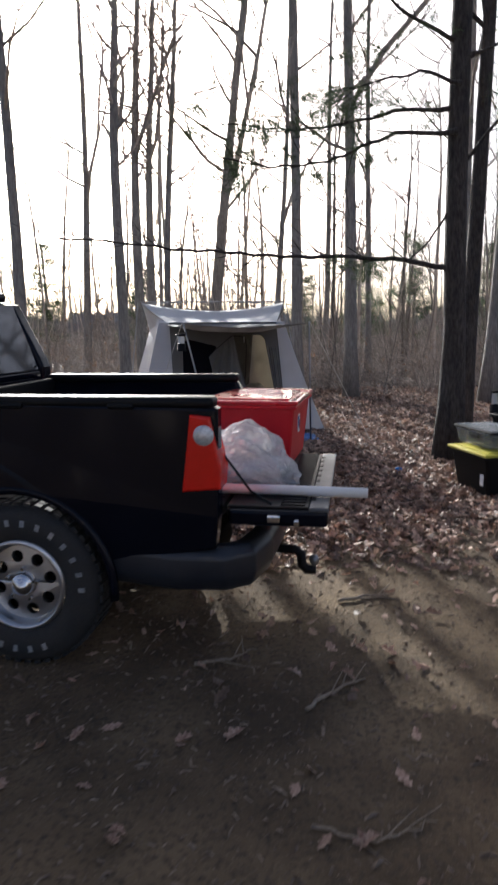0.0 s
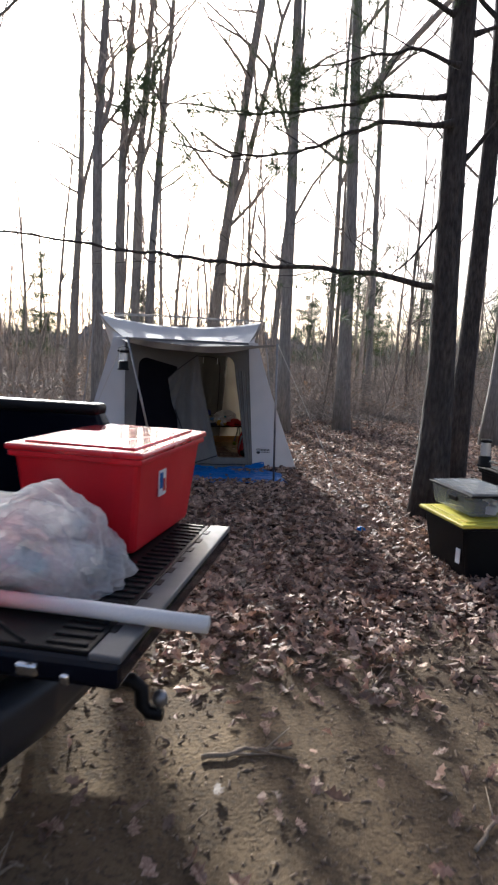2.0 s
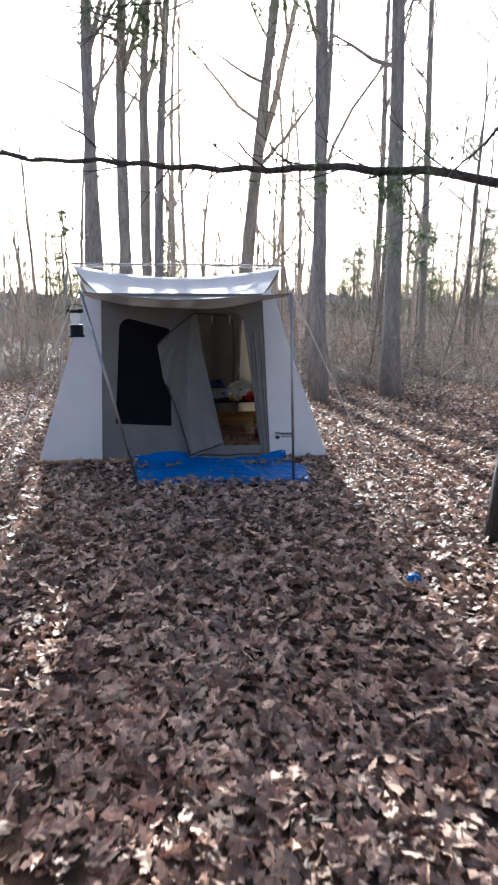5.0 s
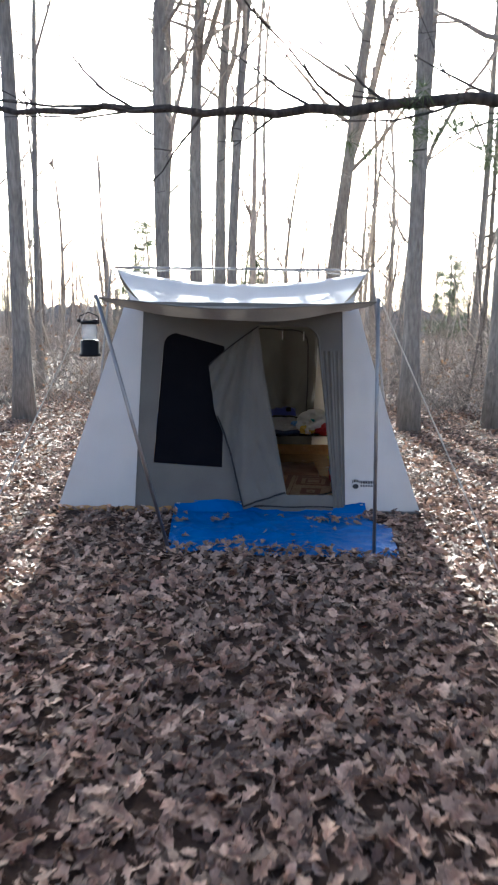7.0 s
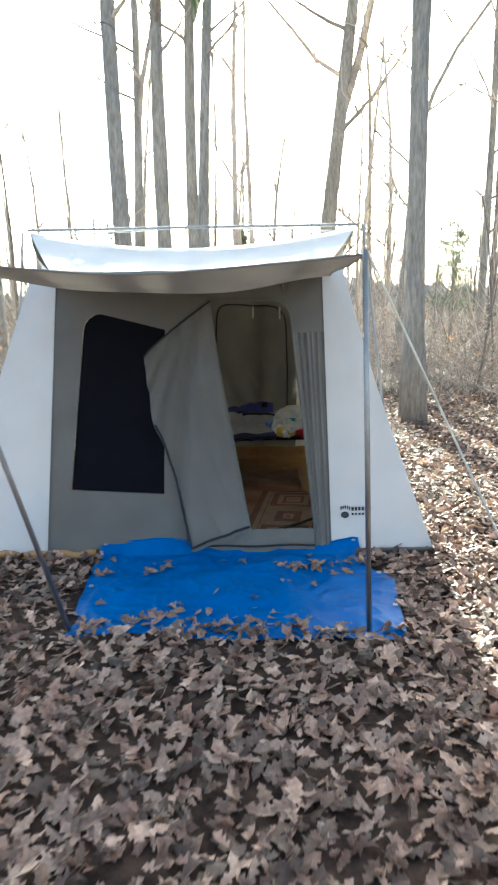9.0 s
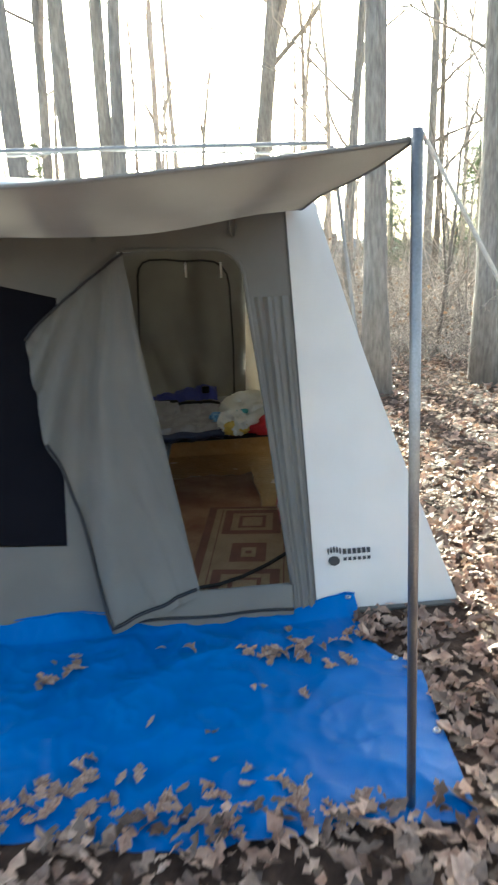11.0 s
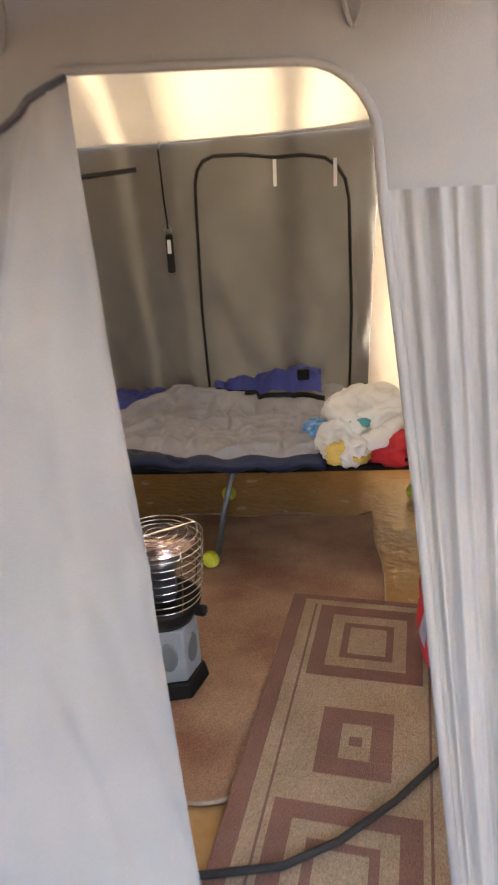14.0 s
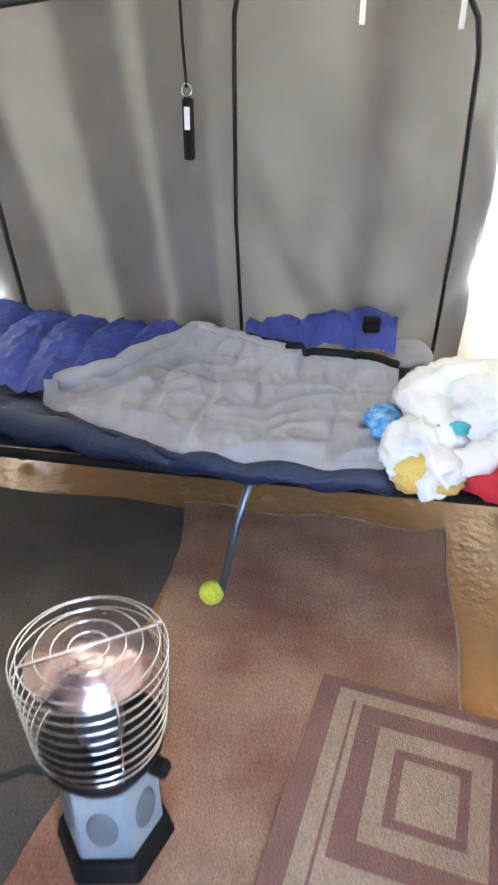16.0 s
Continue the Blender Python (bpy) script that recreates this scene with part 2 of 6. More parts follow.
def sheet(bm, nu, nv, f):
    """A surface f(s, t), s and t from 0 to 1."""
    vs = [[bm.verts.new(f(i / nu, j / nv)) for i in range(nu + 1)] for j in range(nv + 1)]
    for j in range(nv):
        for i in range(nu):
            bm.faces.new((vs[j][i], vs[j][i + 1], vs[j + 1][i + 1], vs[j + 1][i]))
    return bm


def slab(bm, outline, y0, y1, bevel=0.0):
    """An outline in x and z, made solid from y0 to y1."""
    a = [bm.verts.new((x, y0, z)) for x, z in outline]
    b = [bm.verts.new((x, y1, z)) for x, z in outline]
    n = len(a)
    f0 = bm.faces.new(a)
    f1 = bm.faces.new(b[::-1])
    for k in range(n):
        bm.faces.new((a[k], b[k], b[(k + 1) % n], a[(k + 1) % n]))
    bmesh.ops.recalc_face_normals(bm, faces=bm.faces)
    if bevel:
        bmesh.ops.bevel(bm, geom=[e for e in f0.edges] + [e for e in f1.edges], offset=bevel, segments=3, affect="EDGES", profile=0.5)
    return bm


def B():
    return bmesh.new()


# ---- ground ----
UNDER_TENT = pose(-2.196, 9.196, -0.09, 0, 0, 16.8).inverted()


def height(x, y):
    """The lie of the land."""
    z = float(np.interp(y, [-50, 2.5, 4, 6.8, 9.3, 12, 30, 60], [-0.14, -0.13, -0.115, -0.05, -0.085, -0.1, -0.25, -0.6]))
    p = UNDER_TENT @ Vector((x, y, 0))
    if 0.03 < p.x < 2.75 and 0.0 < p.y < 2.4:
        return z - 0.06
    return z + 0.015 * noise.noise((x * 0.7, y * 0.7, 0)) + 0.006 * noise.noise((x * 3, y * 3, 4))


def steps(lo, hi, fine, centre, reach):
    out, v = [centre], fine
    p = centre
    while p < hi:
        p += v
        v *= 1.0 if p < centre + reach else 1.25
        out.append(min(p, hi))
    p, v = centre, fine
    while p > lo:
        p -= v
        v *= 1.0 if p > centre - reach else 1.25
        out.insert(0, max(p, lo))
    return out


def build_ground():
    xs, ys = steps(-400, 400, 0.14, 0, 6), steps(-400, 500, 0.14, 7, 8)
    verts = [(x, y, height(x, y)) for y in ys for x in xs]
    w = len(xs)
    faces = [(j * w + i, j * w + i + 1, j * w + i + w + 1, j * w + i + w) for j in range(len(ys) - 1) for i in range(w - 1)]
    tagged(raw("ground", verts, faces, GROUND, True), "sandy dirt clearing running into brown leaf litter", "ground", kind="structure")


build_ground()
# ---- tent ----
RH = 1.48     # the rear eave lies lower than the front one
TENT = pose(-2.196, 9.196, -0.09, 0, 0, 16.8)
TH, TSLOPE, TDEPTH, TWIDE = 1.60, 0.377, 2.37, 2.80


def tent_v(z, rear=False):
    return (TDEPTH + 0.06 - TSLOPE * z) if rear else (-0.06 + TSLOPE * z)


def tent_u(z, right=False):
    # the pulled-in edge of the right side bows a little inward
    return TWIDE - 0.25 * z - 0.06 * math.sin(max(0.0, min(z / 1.6, 1.0)) * 1.95) if right else 0.28 * z


def filled(bm, loops, put):
    """A flat panel with holes, from outlines in u and z."""
    edges = []
    for loop in loops:
        vs = [bm.verts.new(put(u, z)) for u, z in loop]
        edges += [bm.edges.new((vs[k], vs[(k + 1) % len(vs)])) for k in range(len(vs))]
    bmesh.ops.triangle_fill(bm, use_beauty=True, edges=edges)
    return bm


def dense(loop, step=0.08):
    out = []
    for (a, b), (c, d) in zip(loop, loop[1:] + loop[:1]):
        n = max(1, int(math.hypot(c - a, d - b) / step))
        out += [(a + (c - a) * k / n, b + (d - b) * k / n) for k in range(n)]
    return out


def arc(cx, cz, r, a0, a1, n=6):
    return [(cx + r * math.cos(radians(a0 + (a1 - a0) * k / n)), cz + r * math.sin(radians(a0 + (a1 - a0) * k / n))) for k in range(n + 1)]


SEAM_L, SEAM_R = 0.60, 2.215
DOOR = [(1.36, 0.9), (1.43, 0.5), (1.52, 0.13), (2.125, 0.13), (2.075, 0.75), (2.03, 1.20)] + arc(1.90, 1.29, 0.125, 10, 90) + [(1.52, 1.425), (1.46, 1.35), (1.33, 1.16)]
WINDOW = [(0.725, 0.355), (1.262, 0.325), (1.262, 1.25)] + arc(0.87, 1.25, 0.1, 90, 180, 4)


def build_tent():
    tent = thing("cabin_tent", "pale canvas cabin tent with grey front wall darkened for shade and open door", "tent", (0, 0, 0))
    tent.matrix_world = TENT
    front = lambda u, z: (u, tent_v(z) + 0.004 * noise.noise((u * 4, z * 4, 1)), z)
    rear = lambda u, z: (u, tent_v(z, True), z)
    seam = dense([(SEAM_L, 0.0), (SEAM_R, 0.0), (SEAM_R, TH), (SEAM_L, TH)])
    part("front_wall", filled(B(), [seam, dense(DOOR), dense(WINDOW)], front), CANVAS_GREY_SHADED, tent, "grey canvas front wall with door and window openings")
    part("window_screen", filled(B(), [dense(WINDOW)], lambda u, z: (u, tent_v(z) + 0.012, z)), SCREEN, tent, "dark insect screen of the front window")
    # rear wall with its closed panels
    part("rear_wall", sheet(B(), 90, 40, lambda s, t: (SEAM_L - 0.04 + s * (SEAM_R - SEAM_L + 0.0), tent_v(t * RH, True) + 0.012 * noise.noise((s * 5, t * 2, 7)) + (0.02 * (1 - abs(noise.noise((s * 5 - t * 2.2, t * 1.1, 4)))) ** 7 + 0.012 * (1 - abs(noise.noise((s * 9 + t * 2.5, t * 1.5, 9)))) ** 8) * math.sin(math.pi * t), t * (RH + 0.012 - 0.04 * (1 - abs(2 * s - 1) ** 2.4)))), CANVAS_GREY_SHADED, tent, "grey canvas rear wall", True)
    # white corner panels and side walls
    for right in (False, True):
        for back in (False, True):
            def corner(s, t, right=right, back=back):
                z = t * (RH if back else TH)
                a = SEAM_R if right else SEAM_L
                if back:
                    a = SEAM_R - 0.04 if right else SEAM_L - 0.04
                b = tent_u(z, right)
                return (a + (b - a) * s, tent_v(z, back) + 0.006 * noise.noise((s * 3, t * 5, 3)), z)
            part("corner_panel", sheet(B(), 8, 20, corner), CANVAS_WHITE, tent, "pale canvas corner panel", True)

        def side(s, t, right=right):
            z = t * (TH + (RH - TH) * s)
            bow = (0.035 if right else -0.035) * math.sin(math.pi * s) * math.sin(math.pi * t) * -1
            return (tent_u(z, right) + bow, tent_v(z) + (tent_v(z, True) - tent_v(z)) * s, z)
        part("side_wall", sheet(B(), 24, 20, side), CANVAS_WHITE, tent, "pale canvas side wall", True)
        e = tent_u(TH, right)
        tip = RIDGE_R if right else RIDGE_L

        def gable(s, t, e=e, tip=tip):
            y = tent_v(TH) + (tent_v(RH, True) - tent_v(TH)) * s
            k = 1 - abs(2 * s - 1)
            low = TH + (RH - TH) * s
            e = tent_u(low, tip > 1) + (0.12 if tip < 1 else -0.12) * max(0, 1 - 2 * s) * t
            return (e + (tip - e) * t * k, y, low + (RIDGE_Z - low) * k * t)
        part("gable", sheet(B(), 12, 5, gable), CANVAS_WHITE, tent, "", True)
    # roof, sagging between its two corners

    def roof(s, t):
        k = 1 - abs(2 * t - 1)
        low = TH + (RH - TH) * t - 0.04 * t ** 3 * (1 - abs(2 * s - 1) ** 2.4)
        a, b = tent_u(low) + (RIDGE_L - tent_u(low)) * k, tent_u(low, True) + (RIDGE_R - tent_u(low, True)) * k
        hang = 1 - abs(2 * s - 1) ** 2.0
        tuck = 0.12 * max(0, 1 - 2 * t)
        a, b = a + tuck, b - tuck
        return (a + (b - a) * s, tent_v(TH) + (tent_v(RH, True) - tent_v(TH)) * t, low + (RIDGE_Z - low) * k - 0.125 * k * hang - 0.03 * hang * math.sin(math.pi * k))
    part("roof", sheet(B(), 32, 20, roof), CANVAS_WHITE, tent, "white canvas roof sagging from its ridge", True)
    part("ridge_pole", tube(B(), [(RIDGE_L - 0.02, 1.2, RIDGE_Z + 0.012), (RIDGE_R + 0.02, 1.2, RIDGE_Z + 0.012)], 0.011), STEEL, tent, "thin steel ridge pole")
    part("flex_bow", tube(B(), [(RIDGE_L, 1.34, RIDGE_Z - 0.02), ((RIDGE_L + RIDGE_R) / 2, 1.36, RIDGE_Z + 0.03), (RIDGE_R, 1.34, RIDGE_Z - 0.02)], 0.006), STEEL, tent, "thin steel bow")
    for right in (False, True):
        e = tent_u(0.02, right) + (0.03 if right else -0.03)
        part("corner_pole", tube(B(), [(e, 1.2, 0.02), (RIDGE_R + 0.05 if right else RIDGE_L - 0.05, 1.2, RIDGE_Z)], 0.01), STEEL, tent)
    # hems at the foot and along the seams
    for u in (SEAM_L, SEAM_R):
        part("seam", tube(B(), [(u, tent_v(z) - 0.004, z) for z in np.linspace(0, TH, 12)], 0.003, 5), CANVAS_GREY_SHADED, tent)
    part("hem", tube(B(), [(0.0, -0.06, 0.012), (TWIDE, -0.06, 0.012)], 0.012, 6), CANVAS_GREY_SHADED, tent)

    # awning over the door
    def awning(s, t):
        w0, w1 = (SEAM_L - 0.05, SEAM_R + 0.05), (0.57, 2.21)
        a, b = w0[0] + (w1[0] - w0[0]) * t, w0[1] + (w1[1] - w0[1]) * t
        pull = 0.05 * math.sin(math.pi * t)
        a, b = a + pull, b - pull
        lip = 0.10 * math.sin(math.pi * s) * t
        belly = -0.10 * math.sin(math.pi * t) * (0.4 + 0.6 * math.sin(math.pi * s)) - 0.05 * math.sin(math.pi * s) * t
        z = TH - 0.03 + (AWN_Z - TH + 0.03) * t + belly
        return (a + (b - a) * s, tent_v(TH) - 0.024 - (1.647 - lip) * t, z + 0.008 * math.sin(9 * t) * math.sin(11 * s) + 0.004 * t * math.sin(30 * t) * math.sin(math.pi * s))
    part("awning", sheet(B(), 48, 40, awning), AWNING_SHADED, tent, "grey canvas awning propped on two poles", True)
    part("awning_hem", tube(B(), [Vector(awning(k / 30, 1)) + Vector((0, 0, -0.005)) for k in range(31)], 0.005, 6), AWNING_SHADED, tent, "", True)
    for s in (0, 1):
        part("awning_hem", tube(B(), [Vector(awning(s, k / 16)) for k in range(17)], 0.004, 6), AWNING_SHADED, tent, "", True)
    for top, foot in (((0.585, -1.13, AWN_Z + 0.008), (0.97, -0.98, 0.0)), ((2.20, -1.13, AWN_Z + 0.008), (2.26, -1.04, 0.0))):
        pole = tube(B(), [top, tuple((a + b) / 2 for a, b in zip(top, foot)), foot], 0.0115, 10)
        part("awning_pole", pole, STEEL, tent, "slim steel awning pole", True)
    for a, b in (((0.57, -1.13, AWN_Z), (-0.08, -1.75, 0.0)), ((2.21, -1.13, AWN_Z), (2.84, -1.83, 0.0))):
        part("guy_rope", tube(B(), [a, b], 0.004, 6), ROPE, tent, "pale guy rope pegged to the ground")
        part("tent_peg", tube(B(), [(b[0], b[1], 0.06), (b[0], b[1], -0.06)], 0.006, 6), STEEL, tent)

    # open door flap, hanging from the top corner of the doorway
    def flap(s, t):
        top = 1.09 + 0.32 * s ** 0.85
        z = top + (0.045 + 0.085 * s - top) * t
        left = float(np.interp(t, [0, 0.3, 0.6, 0.85, 1], [1.14, 1.19, 1.31, 1.385, 1.43]))
        right = float(np.interp(t, [0, 0.3, 0.6, 1], [1.535, 1.59, 1.665, 1.765]))
        u = left + (right - left) * s
        q = (1.05 - s) / (t + 0.22)
        fold = 0.012 * (1 - abs(noise.noise((s * 4 - t * 2, t * 3, 5)))) ** 7 + (0.055 * math.sin(5.5 * q + 0.6) + 0.026 * math.sin(13 * q)) * min(1.0, 0.15 + 1.6 * t) * (1 - 0.65 * t * t)
        return (u, tent_v(z) - 0.03 - 0.05 * t + fold, z)
    part("door_flap", sheet(B(), 44, 44, flap), CANVAS_GREY_SHADED, tent, "unzipped grey door flap hanging open", True)
    part("door_zip", tube(B(), [Vector(flap(k / 16, 0.0)) + Vector((0, -0.010, 0.004)) for k in range(17)], 0.006, 6), ZIP, tent, "black zip along the flap", True)
    part("door_zip", tube(B(), [Vector(flap(0.02, 0.36 + 0.62 * k / 24)) + Vector((0, -0.012, 0)) for k in range(25)] + [Vector(flap(0.02 + 0.96 * k / 12, 0.975)) + Vector((0, -0.012, 0)) for k in range(1, 13)], 0.007, 6), ZIP, tent, "black zip along the flap", True)

    # gathered canvas beside the door
    def gathered(s, t):
        z = 0.02 + 1.2 * t
        a = float(np.interp(z, [0, 0.13, 0.75, 1.25], [2.125, 2.125, 2.07, 2.03]))
        return (a + (SEAM_R - 0.006 - a) * s, tent_v(z) - 0.014 - (0.006 * math.sin(s * 33 + 2.5 * noise.noise((s * 3, t * 1.5, 2))) + 0.016 * noise.noise((s * 5.5, t * 0.9, 6)) + 0.008 * noise.noise((s * 12, t * 1.6, 8))) * (0.35 + 0.65 * t), z)
    part("gathered_curtain", sheet(B(), 60, 30, gathered), CANVAS_GREY_SHADED, tent, "gathered grey canvas beside the doorway", True)
    part("door_hem", tube(B(), [(u, tent_v(z) - 0.014, z) for u, z in DOOR[3:-2]], 0.008, 6), CANVAS_GREY_SHADED, tent, "", True)
    part("door_sill", sheet(B(), 20, 4, lambda s, t: (1.50 + 0.62 * s, tent_v(0.13 * t) - 0.02 - 0.015 * math.sin(3 * t) + 0.004 * math.sin(30 * s), 0.005 + 0.13 * t)), CANVAS_GREY_SHADED, tent, "grey canvas door sill", True)
    part("sill_zip", tube(B(), [(1.50 + 0.62 * k / 10, -0.06 - 0.022, 0.055 + 0.004 * math.sin(k)) for k in range(11)], 0.006, 6), ZIP, tent, "black zip of the sill")
    for u in (1.42, 1.99):
        loop = [(u + 0.014 * math.sin(a), tent_v(1.52) - 0.02 - 0.006 * math.cos(a), 1.515 - 0.05 * math.cos(a) * (1 if math.cos(a) > 0 else 0.8)) for a in np.linspace(0, 2 * math.pi, 17)]
        part("tie_loop", tube(B(), loop, 0.004, 6), CANVAS_GREY_SHADED, tent, "webbing loop above the door", True)
    # maker's mark: a paw and two rows of letters as plain bars
    at = lambda u, z: Vector((u, tent_v(z) - 0.010, z))
    oval = lambda u, z, a, b: [(u + a * math.cos(q), z + b * math.sin(q)) for q in np.linspace(0, 2 * math.pi, 13)[:-1]]
    shapes = [oval(2.300, 0.200, 0.024, 0.018)] + [oval(2.279 + 0.012 * k, 0.236 + 0.006 * math.sin(k * 0.8), 0.004, 0.012) for k in range(5)]
    for k in range(6):
        u = 2.338 + 0.0195 * k
        shapes += [[(u, 0.222), (u + 0.014, 0.222), (u + 0.014, 0.242), (u, 0.242)], [(u, 0.198), (u + 0.013, 0.198), (u + 0.013, 0.210), (u, 0.210)]]
    for sh in shapes:
        part("printed_mark", filled(B(), [sh], at), INK, tent, "small black printed mark")
    return tent


RIDGE_L, RIDGE_R, RIDGE_Z, AWN_Z = 0.25, 2.52, 1.91, 1.575
build_tent()


def tarp():
    def f(s, t):
        left = float(np.interp(t, [0, 0.4, 1], [0.90, 0.92, 0.96]))
        right = float(np.interp(t, [0, 0.25, 0.32, 0.42, 1], [2.37, 2.37, 2.41, 2.48, 2.41]))
        u = left + (right - left) * s
        v = -0.02 - 0.02 * s - 1.03 * t - 0.09 * t * max(0, s - 0.3) + 0.03 * t * math.sin(9 * s)
        ridge = lambda k, o: (1 - abs(noise.noise((u * k + o, v * k * 0.8, o)))) ** 6
        z = 0.012 + 0.012 * noise.noise((u * 3, v * 3, 5)) + 0.016 * ridge(2.6, 5) + 0.009 * ridge(6, 9) + 0.005 * ridge(13, 2)
        if t < 0.08:
            z += 0.06 * (1 - t / 0.08) * (0.6 + 0.4 * math.sin(7 * s))
        return (u, v + 0.015 * noise.noise((u * 4, t, 9)), z)
    t = thing("tarp", "wrinkled blue plastic tarp spread before the tent door", "tarp", (0, 0, 0))
    t.matrix_world = TENT
    part("cloth", sheet(B(), 130, 110, f), TARP, t, "", True)
    part("hem", tube(B(), [Vector(f(k / 40, 0.004)) + Vector((0, 0, 0.003)) for k in range(41)], 0.004, 5), TARP, t, "", True)
    for s, tt in ((0.02, 0.02), (0.35, 0.02), (0.68, 0.02), (0.98, 0.02), (0.985, 0.36), (0.985, 0.7), (0.02, 0.5)):
        c = Vector(f(s, tt)) + Vector((0, 0, 0.005))
        ring = B()
        pts = [c + Vector((0.009 * math.cos(a), 0.009 * math.sin(a), 0)) for a in np.linspace(0, 2 * math.pi, 13)]
        tube(ring, pts, 0.0035, 6, False)
        part("eyelet", ring, ALLOY, t, "metal eyelet", True)


tarp()
# ---- trees ----
rnd = random.Random(5)


def trunk_path(base, h, lean, wobble, rng, n=14):
    pts = []
    for k in range(n + 1):
        t = k / n
        w = wobble * math.sin(t * 5 + base[0]) * t
        pts.append(Vector((base[0] + lean[0] * h * t + w, base[1] + lean[1] * h * t + w * 0.5, base[2] - 0.1 + (h + 0.1) * t)))
    return pts


def branch(bm, start, way, length, r, rng, depth=2, n=5):
    """A limb that forks into finer twigs."""
    pts, p, d = [start], Vector(start), Vector(way).normalized()
    for k in range(n):
        d = (d + Vector((rng.uniform(-0.22, 0.22), rng.uniform(-0.22, 0.22), rng.uniform(-0.12, 0.24)))).normalized()
        p = p + d * length / n
        pts.append(p.copy())
    tube(bm, pts, [r * (1 - 0.8 * k / n) for k in range(n + 1)], 5 if depth > 1 else 3, False)
    if depth > 0:
        for k in range(1, n + 1):
            if rng.random() < 0.8:
                out = (pts[k] - pts[k - 1]).normalized() + Vector((rng.uniform(-0.9, 0.9), rng.uniform(-0.9, 0.9), rng.uniform(-0.3, 0.8)))
                branch(bm, pts[k], out, length * rng.uniform(0.35, 0.55), r * 0.45, rng, depth - 1, 3)


def bare_tree(name, x, y, r, h, lean=(0, 0), seed=1, fork=None, first=0.45, limbs=9, label="tall bare tree with grey-brown bark", bark=BARK_PALED):
    rng = random.Random(seed)
    z = height(x, y)
    t = thing(name, label, "tree", (x, y, z))
    pts = [p - Vector((x, y, z)) for p in trunk_path((x, y, z), h, lean, 0.12, rng)]
    n = len(pts)
    rad = [r * (1.0 - 0.72 * (k / (n - 1)) ** 0.9 if h > 10 else 1.0 - 0.6 * (k / (n - 1)) ** 1.6) * (1.45 if k == 0 else 1.08 if k == 1 else 1) for k in range(n)]
    tr = B()
    tube(tr, pts, rad, 12)
    for v in tr.verts:
        v.co += Vector((noise.noise(v.co * 3 + Vector((seed, 0, 0))), noise.noise(v.co * 3 + Vector((0, seed, 0))), 0)) * r * 0.15
    part("trunk", tr, bark, t, "", True)
    cr = B()
    if fork:
        k = int(fork * (n - 1))
        branch(cr, pts[k], (0.35, 0.1, 1), h * (1 - fork) * 0.9, rad[k] * 0.7, rng, 3, 7)
    for i in range(limbs):
        f = first + (1 - first) * (i + rng.random() * 0.6) / limbs
        k = min(n - 2, int(f * (n - 1)))
        p = pts[k].lerp(pts[k + 1], f * (n - 1) - k)
        a = rng.uniform(0, 6.28)
        branch(cr, p, (math.cos(a), math.sin(a), rng.uniform(0.3, 1.1)), h * rng.uniform(0.12, 0.25), rad[k] * 0.38, rng, 3)
    part("crown", cr, TWIG_PALED if bark is BARK_PALED else bark, t, "bare branching crown")
    return t


def tuft(verts, faces, c, size, rng, n=40):
    """A spray of thin needles round c."""
    for _ in range(n):
        d = Vector((rng.gauss(0, 1), rng.gauss(0, 1), rng.gauss(0, 0.7))).normalized()
        s = d.orthogonal().normalized() * size * 0.014
        p = c + d * size * 0.1
        q = c + d * size * rng.uniform(0.6, 1.1) + Vector((0, 0, -0.1 * size))
        k = len(verts)
        verts += [p - s, p + s, q]
        faces.append((k, k + 1, k + 2))


